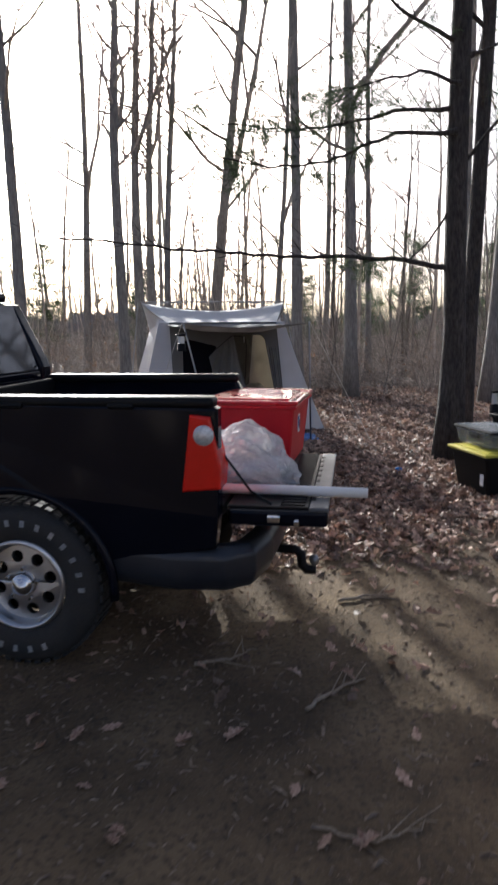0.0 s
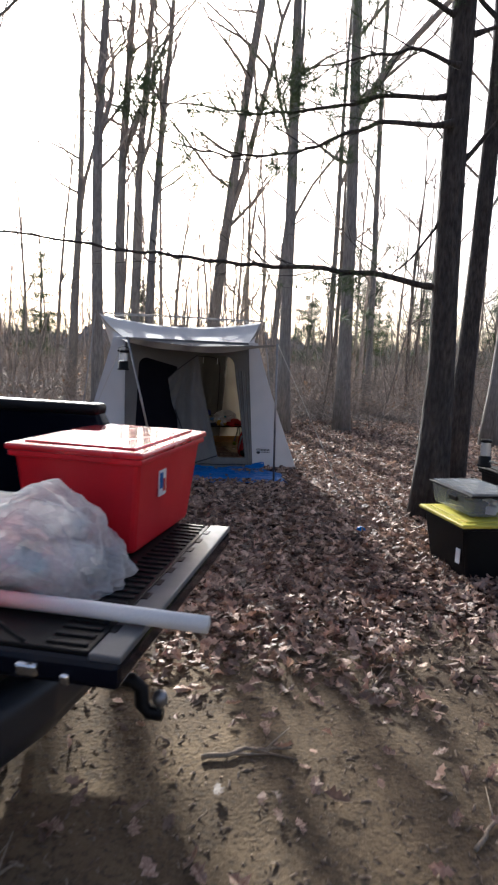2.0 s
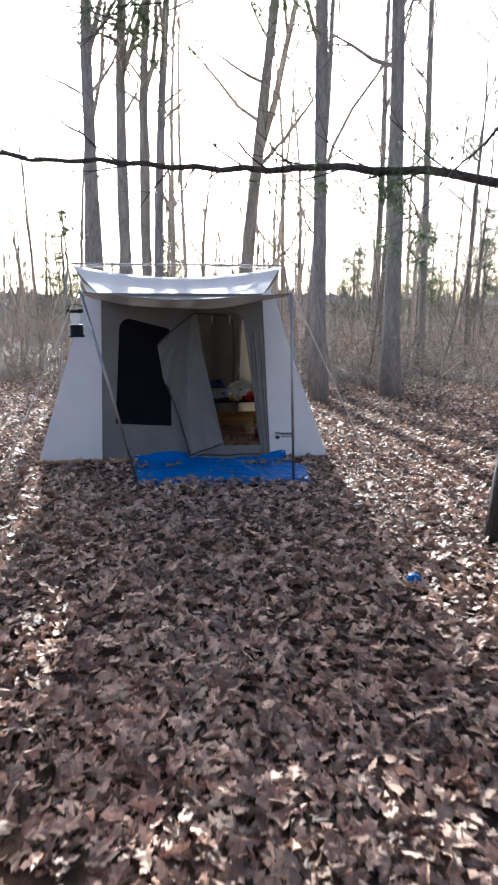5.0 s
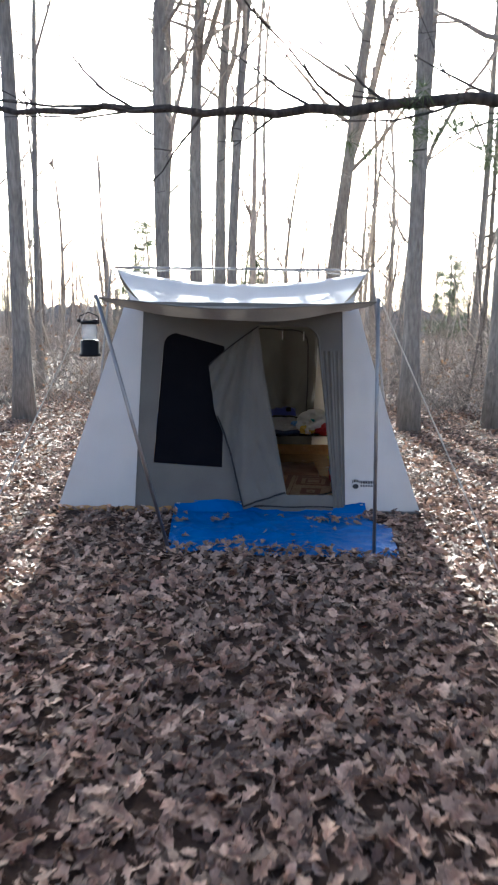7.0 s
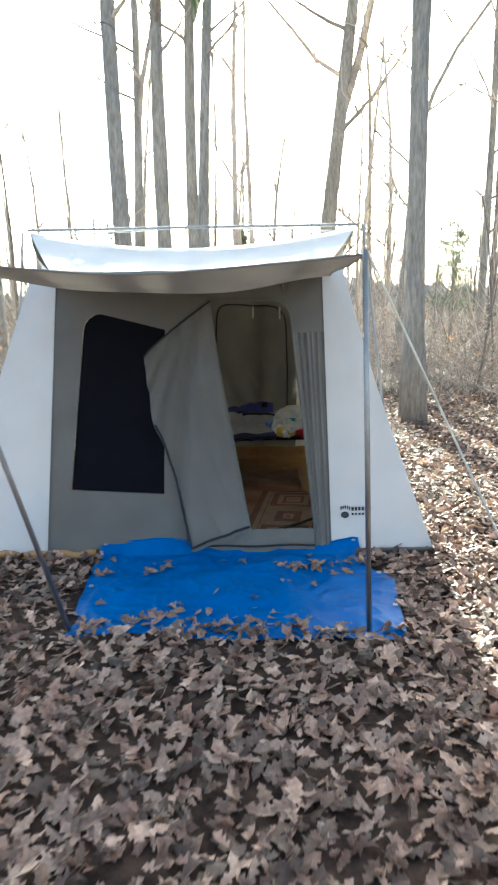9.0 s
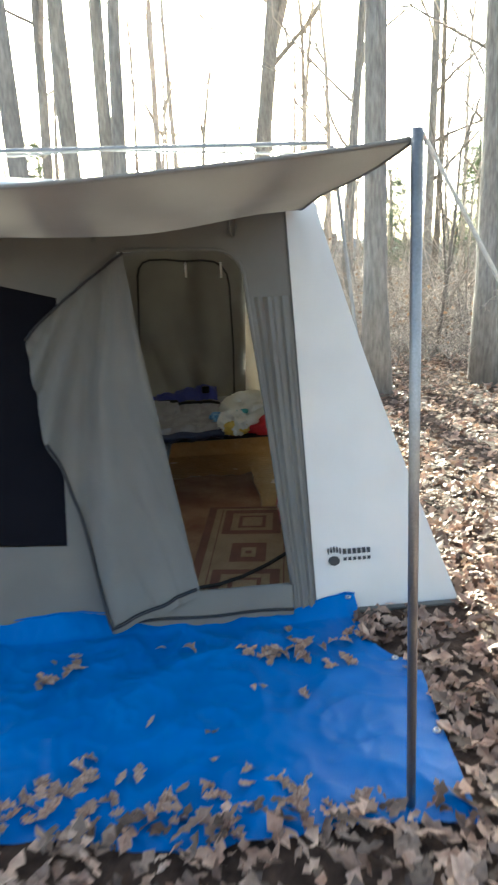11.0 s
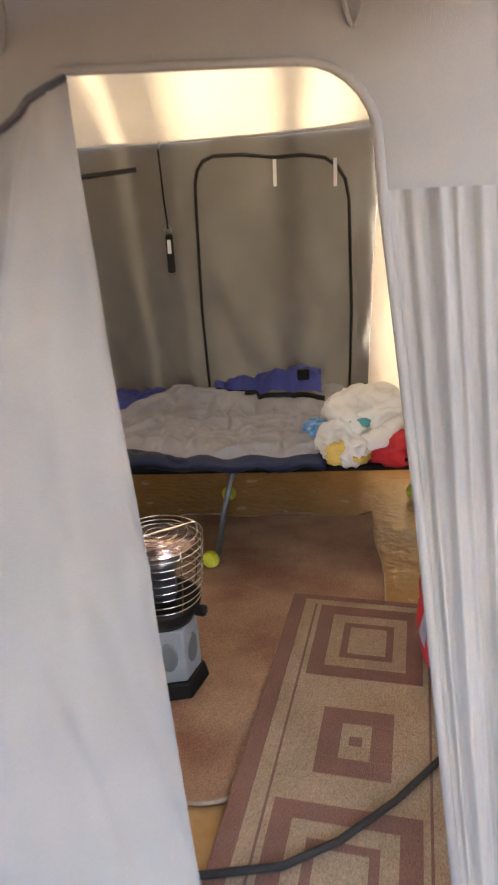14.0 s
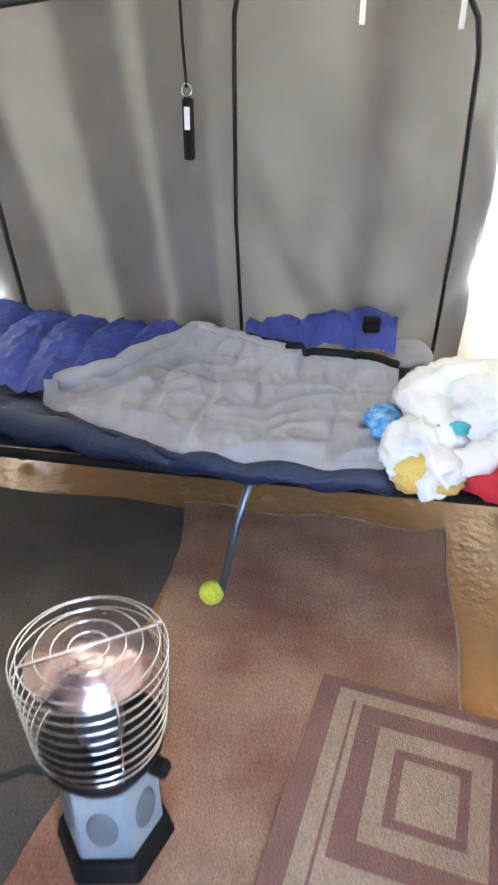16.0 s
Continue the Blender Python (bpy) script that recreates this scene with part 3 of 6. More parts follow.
def near_pine():
    rng = random.Random(3)
    x, y = 1.77, 7.55
    z = height(x, y)
    t = thing("pine_tree", "dark pine with long dead lower limbs, beside the storage boxes", "tree", (x, y, z))
    tr = B()
    pts = [Vector((0.02 * math.sin(k * 0.9) - 0.004 * k, 0.01 * math.sin(k), -0.1 + k * 0.75)) for k in range(17)]
    tube(tr, pts, [0.205, 0.142, 0.122] + [0.115 - 0.005 * k for k in range(14)], 16)
    for v in tr.verts:
        v.co += Vector((noise.noise(v.co * 7), noise.noise(v.co * 7 + Vector((5, 0, 0))), 0)) * 0.02
    part("trunk", tr, BARK_PINE, t, "dark flaky bark", True)
    verts, faces = [], []
    limbs = [  # offsets in x and z from the foot, at a given depth
        ([(1.72, 2.03), (1.13, 2.13), (0.52, 2.17), (-0.08, 2.18), (-0.7, 2.24), (-1.32, 2.29), (-1.94, 2.38), (-2.6, 2.42)], 7.6, 0.030),
        ([(1.7, 3.36), (1.08, 3.36), (0.74, 3.24), (0.39, 3.1), (-0.2, 3.06), (-0.7, 3.17)], 7.4, 0.026),
        ([(1.7, 3.62), (1.07, 3.6), (0.62, 3.5), (0.04, 3.44), (-0.6, 3.53)], 7.5, 0.026),
        ([(1.7, 3.78), (1.29, 3.91), (0.95, 3.84), (0.4, 3.74)], 7.3, 0.022),
        ([(1.7, 4.24), (1.27, 4.46), (0.9, 4.75), (0.3, 5.0)], 7.5, 0.026),
        ([(1.68, 2.62), (1.5, 2.33), (1.26, 2.1)], 7.56, 0.016),
        ([(1.82, 3.1), (2.15, 3.5), (2.6, 3.7), (3.2, 3.7)], 7.6, 0.024),
        ([(1.82, 4.1), (2.3, 4.3), (2.9, 4.3)], 7.5, 0.022),
        ([(1.7, 5.2), (1.0, 5.5), (0.2, 5.6)], 7.7, 0.024),
        ([(1.85, 5.4), (2.5, 5.7), (3.2, 5.7)], 7.4, 0.024),
    ]
    for line, depth, r in limbs:
        lb = B()
        fine = []
        for (a, b), (c, d) in zip(line, line[1:]):
            for k in range(4):
                s = k / 4
                fine.append(Vector((a + (c - a) * s - x, depth - y + 0.05 * noise.noise((a + c * s, d, 1)), b + (d - b) * s - z + 0.012 * math.sin(9 * s + a))))
        fine.append(Vector((line[-1][0] - x, depth - y, line[-1][1] - z)))
        n = len(fine)
        tube(lb, fine, [r * (1 - 0.75 * (k / n) ** 0.8) + (0.012 if k == 0 else 0) for k in range(n)], 8, False)
        for k in range(3, n):
            if rng.random() < 0.92:
                out = Vector((fine[k] - fine[k - 1])) * 3 + Vector((rng.uniform(-0.2, 0.2), rng.uniform(-0.6, 0.6), rng.uniform(-0.35, 0.4)))
                branch(lb, fine[k], out, rng.uniform(0.25, 0.9), r * 0.28, rng, 2 if line[0][1] > 2.5 else 1, 4)
                if rng.random() < 0.85 and line[0][1] > 2.5:
                    tip = fine[k] + out.normalized() * rng.uniform(0.3, 0.8)
                    for _ in range(13):
                        tuft(verts, faces, tip + Vector((rng.uniform(-0.22, 0.22), rng.uniform(-0.22, 0.22), rng.uniform(-0.08, 0.1))), 0.13, rng)
        part("limb", lb, BARK_PINE, t, "long dead limb", True)
    # greener sprays near the trunk
    for c in ((-0.95, 0.1, 2.12), (-0.75, -0.05, 2.05), (-1.15, 0.15, 2.15), (-0.5, 0.3, 3.9), (-0.9, 0.2, 4.1), (-0.4, -0.3, 4.4), (0.6, 0.1, 3.9), (1.1, 0.0, 3.8), (-0.3, 0.3, 3.55)):
        for _ in range(20):
            tuft(verts, faces, Vector(c) + Vector((rng.gauss(0, 0.24), rng.gauss(0, 0.15), rng.gauss(0, 0.08))), 0.11, rng, 46)
    nd = raw("needles", verts, faces, NEEDLES)
    nd.parent = t
    tagged(nd, "sparse green needle sprays")


near_pine()
for i, (x, y, r, h, lean, fork, first, limbs, bark) in enumerate([
    (2.47, 9.9, 0.125, 14, (0.035, 0), 0.5, 0.3, 10, BARK_PINE),
    (0.12, 14.4, 0.125, 17, (-0.018, 0), 0.75, 0.3, 10, BARK_PALED),
    (1.3, 15.0, 0.145, 17, (-0.02, 0), 0.42, 0.3, 12, BARK_PALED),
    (3.98, 13.9, 0.16, 16, (0.045, 0), 0.4, 0.3, 12, BARK_PALED),
    (-5.4, 13.3, 0.13, 15, (-0.01, 0), None, 0.35, 9, BARK_PALED),
    (-3.6, 14.4, 0.12, 9.5, (0.0, 0), 0.6, 0.5, 13, BARK_PALED),
    (-3.47, 15.4, 0.112, 9.5, (0.01, 0), 0.6, 0.5, 13, BARK_PALED),
    (-3.38, 16.3, 0.105, 9.5, (0.015, 0), 0.6, 0.5, 13, BARK_PALED),
    (-2.82, 15.2, 0.085, 9, (0.03, 0), 0.6, 0.5, 13, BARK_PALED),
    (-2.95, 23.5, 0.22, 20, (0.115, 0), 0.35, 0.25, 13, BARK_PALED),
    (-8.3, 18.0, 0.08, 14, (0.02, 0), 0.5, 0.3, 9, BARK_PALED),
    (-10.2, 18.5, 0.1, 14, (-0.01, 0), None, 0.3, 9, BARK_PALED),
    (-6.2, 20.0, 0.13, 14, (0.03, 0), 0.4, 0.3, 9, BARK_PALED),
    (2.2, 20.0, 0.1, 15, (-0.01, 0), None, 0.2, 12, BARK_PALED),
    (-0.6, 21.0, 0.11, 13, (0.05, 0), 0.4, 0.25, 12, BARK_PALED),
    (5.6, 16.5, 0.14, 15, (0.02, 0), None, 0.3, 10, BARK_PALED),
    (4.6, 18.5, 0.13, 15, (-0.02, 0), 0.5, 0.3, 10, BARK_PALED),
    (6.8, 20.0, 0.15, 15, (0.0, 0), None, 0.3, 10, BARK_PALED),
    (1.1, 24.0, 0.12, 14, (0.02, 0), 0.5, 0.2, 12, BARK_PALED),
]):
    bare_tree("bare_tree", x, y, r, h, lean, 20 + i, fork, first, limbs, bark=bark,
              label="dark forked pine trunk with bare limbs" if bark is BARK_PINE else "tall bare tree with grey-brown bark")


def sprig(verts, faces, p, d, length, r, rng, depth, n=4, bend=0.2, rise=0.03):
    """A crooked three-sided stem with side twigs, laid straight into vertex and face lists."""
    base = None
    p, d = Vector(p), Vector(d).normalized()
    for k in range(n + 1):
        w = r * (1 - 0.8 * k / n)
        side = d.orthogonal().normalized()
        up = d.cross(side)
        q = len(verts)
        verts += [p + side * w, p - side * (0.5 * w) + up * (0.87 * w), p - side * (0.5 * w) - up * (0.87 * w)]
        if base is not None:
            faces += [(base, base + 1, q + 1, q), (base + 1, base + 2, q + 2, q + 1), (base + 2, base, q, q + 2)]
        base = q
        if depth > 0 and k > 0:
            for _ in range(2 if depth > 1 else 1):
                out = d * rng.uniform(0.5, 1.1) + Vector((rng.gauss(0, 0.6), rng.gauss(0, 0.45), rng.uniform(-0.15, 0.6)))
                sprig(verts, faces, p - d * (length / n * rng.random()), out, length * rng.uniform(0.28, 0.6) * (1.1 - 0.5 * k / n), max(0.0032, w * 0.5), rng, depth - 1, 3, bend * 1.3, rise)
        d = (d + Vector((rng.gauss(0, bend), rng.gauss(0, bend), rng.gauss(rise, bend * 0.6)))).normalized()
        p = p + d * (length / n)


def woods():
    """Thinner and farther trees, too many to count."""
    rng = random.Random(11)
    verts, faces = [], []
    bm = B()
    for i in range(330):
        y = rng.uniform(19, 75)
        x = rng.uniform(-0.62, 0.55) * (y + 6)
        r, h = rng.uniform(0.03, 0.10), rng.uniform(5, 12)
        if i >= 210:      # unseen trees added behind and beside the clearing for shade and reflections
            y, a = rng.uniform(9, 40), rng.uniform(1.05, 2.1) * math.pi
            x, y = y * math.cos(a), y * math.sin(a)
            r, h = rng.uniform(0.08, 0.2), rng.uniform(10, 18)
        pts = [p for p in trunk_path((x, y, height(x, y)), h, (rng.uniform(-0.06, 0.06), 0), 0.2, rng, 6)]
        tube(bm, pts, [r * (1 - 0.8 * k / 6) for k in range(7)], 5, False)
        for k in range(2, 7):
            for _b in range(2):
                a = rng.uniform(0, 6.28)
                sprig(verts, faces, pts[k], (math.cos(a), math.sin(a) * 0.7, rng.uniform(0.5, 1.5)), h * rng.uniform(0.14, 0.3), r * 0.34, rng, 2 if i < 210 and y < 36 else 0 if i >= 210 else 1, 4, 0.16, 0.05)
    twigs = raw("branches", verts, faces, TWIG_PALED)
    ob = mesh_object("woods", bm, TWIG_PALED)
    twigs.parent = ob
    tagged(twigs, "", kind="stuff")
    tagged(ob, "bare winter woods of thin grey trunks", "woods", kind="stuff")


woods()


def saplings():
    """Slim young trees and arching shrubs that close the view between the trunks."""
    rng = random.Random(14)
    verts, faces = [], []
    for q in range(330):
        y = 17.5 + 30 * rng.random() ** 1.3
        x = rng.uniform(-0.7, 0.6) * (y + 5)
        h = rng.uniform(2.2, 5.0) * (0.75 + y / 75)
        if q % 12 == 0:      # taller ones that fork high and wide
            sprig(verts, faces, (x, y, height(x, y) - 0.05), (rng.gauss(0, 0.16), rng.gauss(0, 0.1), 1), h * 1.7, rng.uniform(0.04, 0.065), rng, 3, 6, 0.1, 0.06)
            continue
        sprig(verts, faces, (x, y, height(x, y) - 0.05), (rng.gauss(0, 0.14), rng.gauss(0, 0.1), 1), h, rng.uniform(0.018, 0.042), rng, 2, 7, 0.12, 0.04)
    tagged(raw("saplings", verts, faces, TWIG_PALED), "thicket of slim bare branching saplings", "saplings", kind="stuff")
    verts, faces = [], []
    for _ in range(135):
        y = 15.2 + 9 * rng.random() ** 1.4
        x = rng.uniform(-0.8, 0.68) * (y + 3)
        if abs(x + 1.5) < 2.6 and y < 16:
            continue
        for _s in range(rng.randrange(2, 5)):
            sprig(verts, faces, (x + rng.gauss(0, 0.15), y + rng.gauss(0, 0.15), height(x, y) - 0.03), (rng.gauss(0, 0.45), rng.gauss(0, 0.35), 1), rng.uniform(0.8, 2.3), rng.uniform(0.006, 0.013), rng, 2, 5, 0.24, -0.09)
    tagged(raw("shrubs", verts, faces, TWIG_PALED), "arching bare shrubs at the wood's edge", "shrubs", kind="stuff")


saplings()


def far_hill():
    """A low wooded ridge closing the view beyond the woods, its colour paled for haze."""
    rng = random.Random(15)
    verts, faces = [], []
    n = 700
    for k in range(n + 1):
        a = radians(-62 + 124 * k / n)
        d = 120.0
        top = 3.6 + 3.0 * noise.noise((k * 0.012, 0, 0)) + 1.4 * noise.noise((k * 0.09, 3, 0)) + 1.3 * rng.random() ** 2
        for z, back in ((-3, 0), (top * 0.6, 2), (top, 5)):
            verts.append(((d + back) * math.sin(a), (d + back) * math.cos(a), z))
    for k in range(n):
        for j in range(2):
            b = k * 3 + j
            faces.append((b, b + 3, b + 4, b + 1))
    tagged(raw("far_hill", verts, faces, HILL_HAZE), "distant wooded ridge in grey-brown winter colour, paled for haze", "hill", kind="structure")


# Grey-brown woods, lightened so the colour holds the haze of distance.
HILL_HAZE = mat("far winter woods paled for haze", (0.28, 0.265, 0.245), (0.2, 0.198, 0.18), 1.0, scale=0.12, fine=1.2, grain=0.3, bump=0, spec=0.0)
far_hill()


def young_pine(x, y, h, seed):
    rng = random.Random(seed)
    z = height(x, y)
    t = thing("young_pine", "young green pine standing among bare trees", "tree", (x, y, z), 0, "young pines")
    part("trunk", tube(B(), [(0, 0, -0.1), (0.03, 0, h * 0.5), (0, 0, h)], [0.07, 0.05, 0.01], 7), BARK_PALED, t, "", True)
    verts, faces = [], []
    bm = B()
    for k in range(64):
        f = rng.uniform(0.22, 1.0)
        a = rng.uniform(0, 6.28)
        reach = h * 0.26 * (1.08 - f) + 0.2
        tip = Vector((math.cos(a) * reach, math.sin(a) * reach, h * f + 0.12 * reach))
        root = Vector((0, 0, h * f))
        tube(bm, [root, tip], [0.014, 0.004], 3, False)
        for q in range(9):
            c = root.lerp(tip, 0.25 + 0.75 * q / 8) + Vector((rng.gauss(0, 0.12), rng.gauss(0, 0.12), rng.gauss(0, 0.06)))
            tuft(verts, faces, c, 0.26, rng, 22)
    tagged(part("boughs", bm, BARK_PALED, t), kind="stuff")
    nd = raw("needles", verts, faces, NEEDLES)
    nd.parent = t
    tagged(nd, "green needle sprays", kind="stuff")


for k, (x, y, h) in enumerate([(2.6, 27, 4.4), (5.2, 30, 5.2), (0.4, 31, 4.2), (7.5, 26, 4.8), (-6.5, 29, 4.5), (-10, 27, 5.0), (9.5, 34, 5.5), (3.9, 36, 5.5)]):
    young_pine(x, y, h, 80 + k)


def brush():
    rng = random.Random(12)
    verts, faces = [], []
    lv, lf = [], []
    for _ in range(1400):
        y = 16.8 + 26 * rng.random() ** 1.6
        x = rng.uniform(-0.75, 0.62) * (y + 4)
        if x < -4 and rng.random() < 0.5:
            y -= 2.5
        tall, thick = rng.uniform(0.7, 2.9), 1.0
        if rng.random() < 0.4:      # coarser growth that closes the view farther back
            y = 36 + 44 * rng.random()
            x = rng.uniform(-0.7, 0.6) * (y + 4)
            tall, thick = rng.uniform(2.0, 4.2), 3.2
        base = Vector((x, y, height(x, y)))
        for _s in range(13):
            p = base + Vector((rng.uniform(-0.5, 0.5), rng.uniform(-0.4, 0.4), 0)) * thick
            d = Vector((rng.gauss(0, 0.75), rng.gauss(0, 0.5), 1)).normalized()
            w = rng.uniform(0.004, 0.012) * thick
            for seg in range(4):
                q = p + d * tall * rng.uniform(0.2, 0.4)
                side = d.orthogonal().normalized() * w
                up = d.cross(side)
                k = len(verts)
                verts += [p + side, p - side * 0.5 + up * 0.87, p - side * 0.5 - up * 0.87, q]
                faces += [(k, k + 1, k + 3), (k + 1, k + 2, k + 3), (k + 2, k, k + 3)]
                if rng.random() < 0.14:
                    m = len(lv)
                    o = Vector((rng.gauss(0, 1), rng.gauss(0, 1), rng.gauss(0, 1))).normalized() * 0.04
                    lv += [q, q + o, q + o * 1.3 + o.orthogonal() * 0.6, q + o.orthogonal() * 0.7]
                    lf.append((m, m + 1, m + 2, m + 3))
                p = q - d * 0.02
                d = (d + Vector((rng.gauss(0, 0.8), rng.gauss(0, 0.5), rng.uniform(-0.6, 0.2)))).normalized()
                w *= 0.65
    tagged(raw("undergrowth", verts, faces, TWIG_PALED), "tangle of bare brown undergrowth", "undergrowth", kind="stuff")
    tagged(raw("clinging_leaves", lv, lf, BRUSHLEAF), "rusty leaves clinging to the undergrowth", "leaves", kind="stuff")


brush()


def leaf_shape(rng, plain=False):
    """The outline of a lobed oak leaf about its midrib, half a unit either side, no two halves alike."""
    halves = []
    for _ in range(2):
        wide = rng.uniform(0.75, 1.2)
        if plain:
            line = [(rng.uniform(0.15, 0.25), -0.22), (0.1, -0.02), (rng.uniform(0.2, 0.32), 0.12), (0.1, 0.34)]
        else:
            line = [(0.03, -0.4)]
            for y0, tip, notch in ((-0.24, 0.17, 0.1), (0.02, 0.27, 0.14), (0.25, 0.2, 0.09)):
                tip = (tip + rng.uniform(-0.04, 0.05)) * wide
                line += [(tip, y0 + rng.uniform(-0.04, 0.04)), (notch + rng.uniform(-0.02, 0.04), y0 + 0.12)]
        halves.append(line)
    a, b = halves
    return [(0.0, -0.5)] + a + [(0.0, 0.5)] + [(-x, y) for x, y in b[::-1]]


def leaf_mesh(rng, curl, plain=False):
    """Vertices and faces of one curled leaf about the origin."""
    ring = leaf_shape(rng, plain)
    fold, roll, twist = rng.uniform(-0.5, 0.9), rng.uniform(-0.5, 0.8), rng.uniform(-0.6, 0.6)

    def lift(x, y):
        return curl * (fold * abs(x) + roll * y * y * 1.6 + twist * x * y * 2 + x * x * 1.6) + 0.05 * noise.noise((x * 5, y * 5, curl * 9))
    ribs = [(0, 0)] if plain else [(0, -0.22), (0, 0.02), (0, 0.26)]
    verts = [Vector((x, y, lift(x, y))) for x, y in ring + ribs]
    n = len(ring)
    near = lambda k: min(range(len(ribs)), key=lambda j: abs(ribs[j][1] - ring[k][1]))
    f = []
    for k in range(n):
        q = (k + 1) % n
        c, e = near(k), near(q)
        f.append((k, q, n + c))
        if c != e:
            f.append((q, n + e, n + c))
    return verts, f


LEAVES = [leaf_mesh(random.Random(k), 0.15 + 0.12 * k) for k in range(8)]
FAR_LEAVES = [leaf_mesh(random.Random(k), 0.15 + 0.12 * k, True) for k in range(8)]


def litter():
    """Fallen oak leaves, deep under the trees and sparse on the dirt."""
    rng = random.Random(21)
    verts, faces = [], []
    spots = []
    for k in range(86000):
        y = rng.uniform(2.6, 4.4) if k % 24 == 0 else 4.1 + 13.5 * rng.random() ** 1.55
        x = rng.uniform(-0.5, 0.5) * (3.8 + (y - 3) * 0.78) + 0.2 - 0.06 * max(0, y - 7)
        edge = 4.9 + 0.7 * noise.noise((x * 0.6, 2, 1)) + (0.5 if x > 1.2 else 0)
        if y < edge and rng.random() > 0.05 + 0.6 * max(0, 1 - (edge - y) / 1.3) ** 2:
            continue
        if 4.1 < y < 5.3 and rng.random() > 0.2 + 0.8 * ((y - 4.1) / 1.2) ** 0.7:
            continue
        spots.append((x, y))
    for _ in range(1600):
        p = TENT @ Vector((rng.uniform(2.3, 4.2), rng.uniform(-1.8, 0.7), 0))
        spots.append((p.x, p.y))
    for _ in range(7400):
        spots.append((rng.uniform(-14, 12), rng.uniform(9, 26)))
    back = TENT.inverted()
    for x, y in spots:
        p = back @ Vector((x, y, 0))
        if -0.02 < p.x < TWIDE + 0.02 and (-0.13 if p.x < 0.95 else -0.07) < p.y < TDEPTH + 0.1:
            continue
        if 0.93 < p.x < (2.34 if p.y > -0.3 else 2.45) and -1.0 < p.y < 0:
            continue
        size = 0.038 + 0.068 * rng.random() ** 1.2
        rot = Euler((rng.gauss(0, 0.42), rng.gauss(0, 0.42), rng.uniform(0, 6.28))).to_matrix() * size
        if rng.random() < 0.4:
            rot = rot @ Matrix.Diagonal((1, 1, -1))
        lv, lf = (LEAVES if y < 8.2 else FAR_LEAVES)[rng.randrange(8)]
        k = len(verts)
        o = Vector((x, y, height(x, y) + 0.006 + 0.04 * rng.random()))
        verts += [o + rot @ v for v in lv]
        faces += [tuple(k + i for i in f) for f in lf]
    tagged(raw("leaf_litter", verts, faces, DEADLEAF), "deep litter of dry brown oak leaves", "leaves", kind="stuff")


litter()
# ---- pickup truck ----
EDGE_GREY = mat("grey moulding", (0.12, 0.125, 0.13), (0.09, 0.095, 0.1), 0.5, scale=8, fine=200, grain=0.1, bump=0.1, dist=0.001)
LETTER = mat("worn sidewall lettering", (0.3, 0.3, 0.3), None, 0.7, grain=0.2, bump=0)
TRUCK = pose(-0.2, 3.55, -0.125, 0, 0, -5)


def arch(cx, cz, r, a0, a1, n=14):
    return arc(cx, cz, r, a0, a1, n)


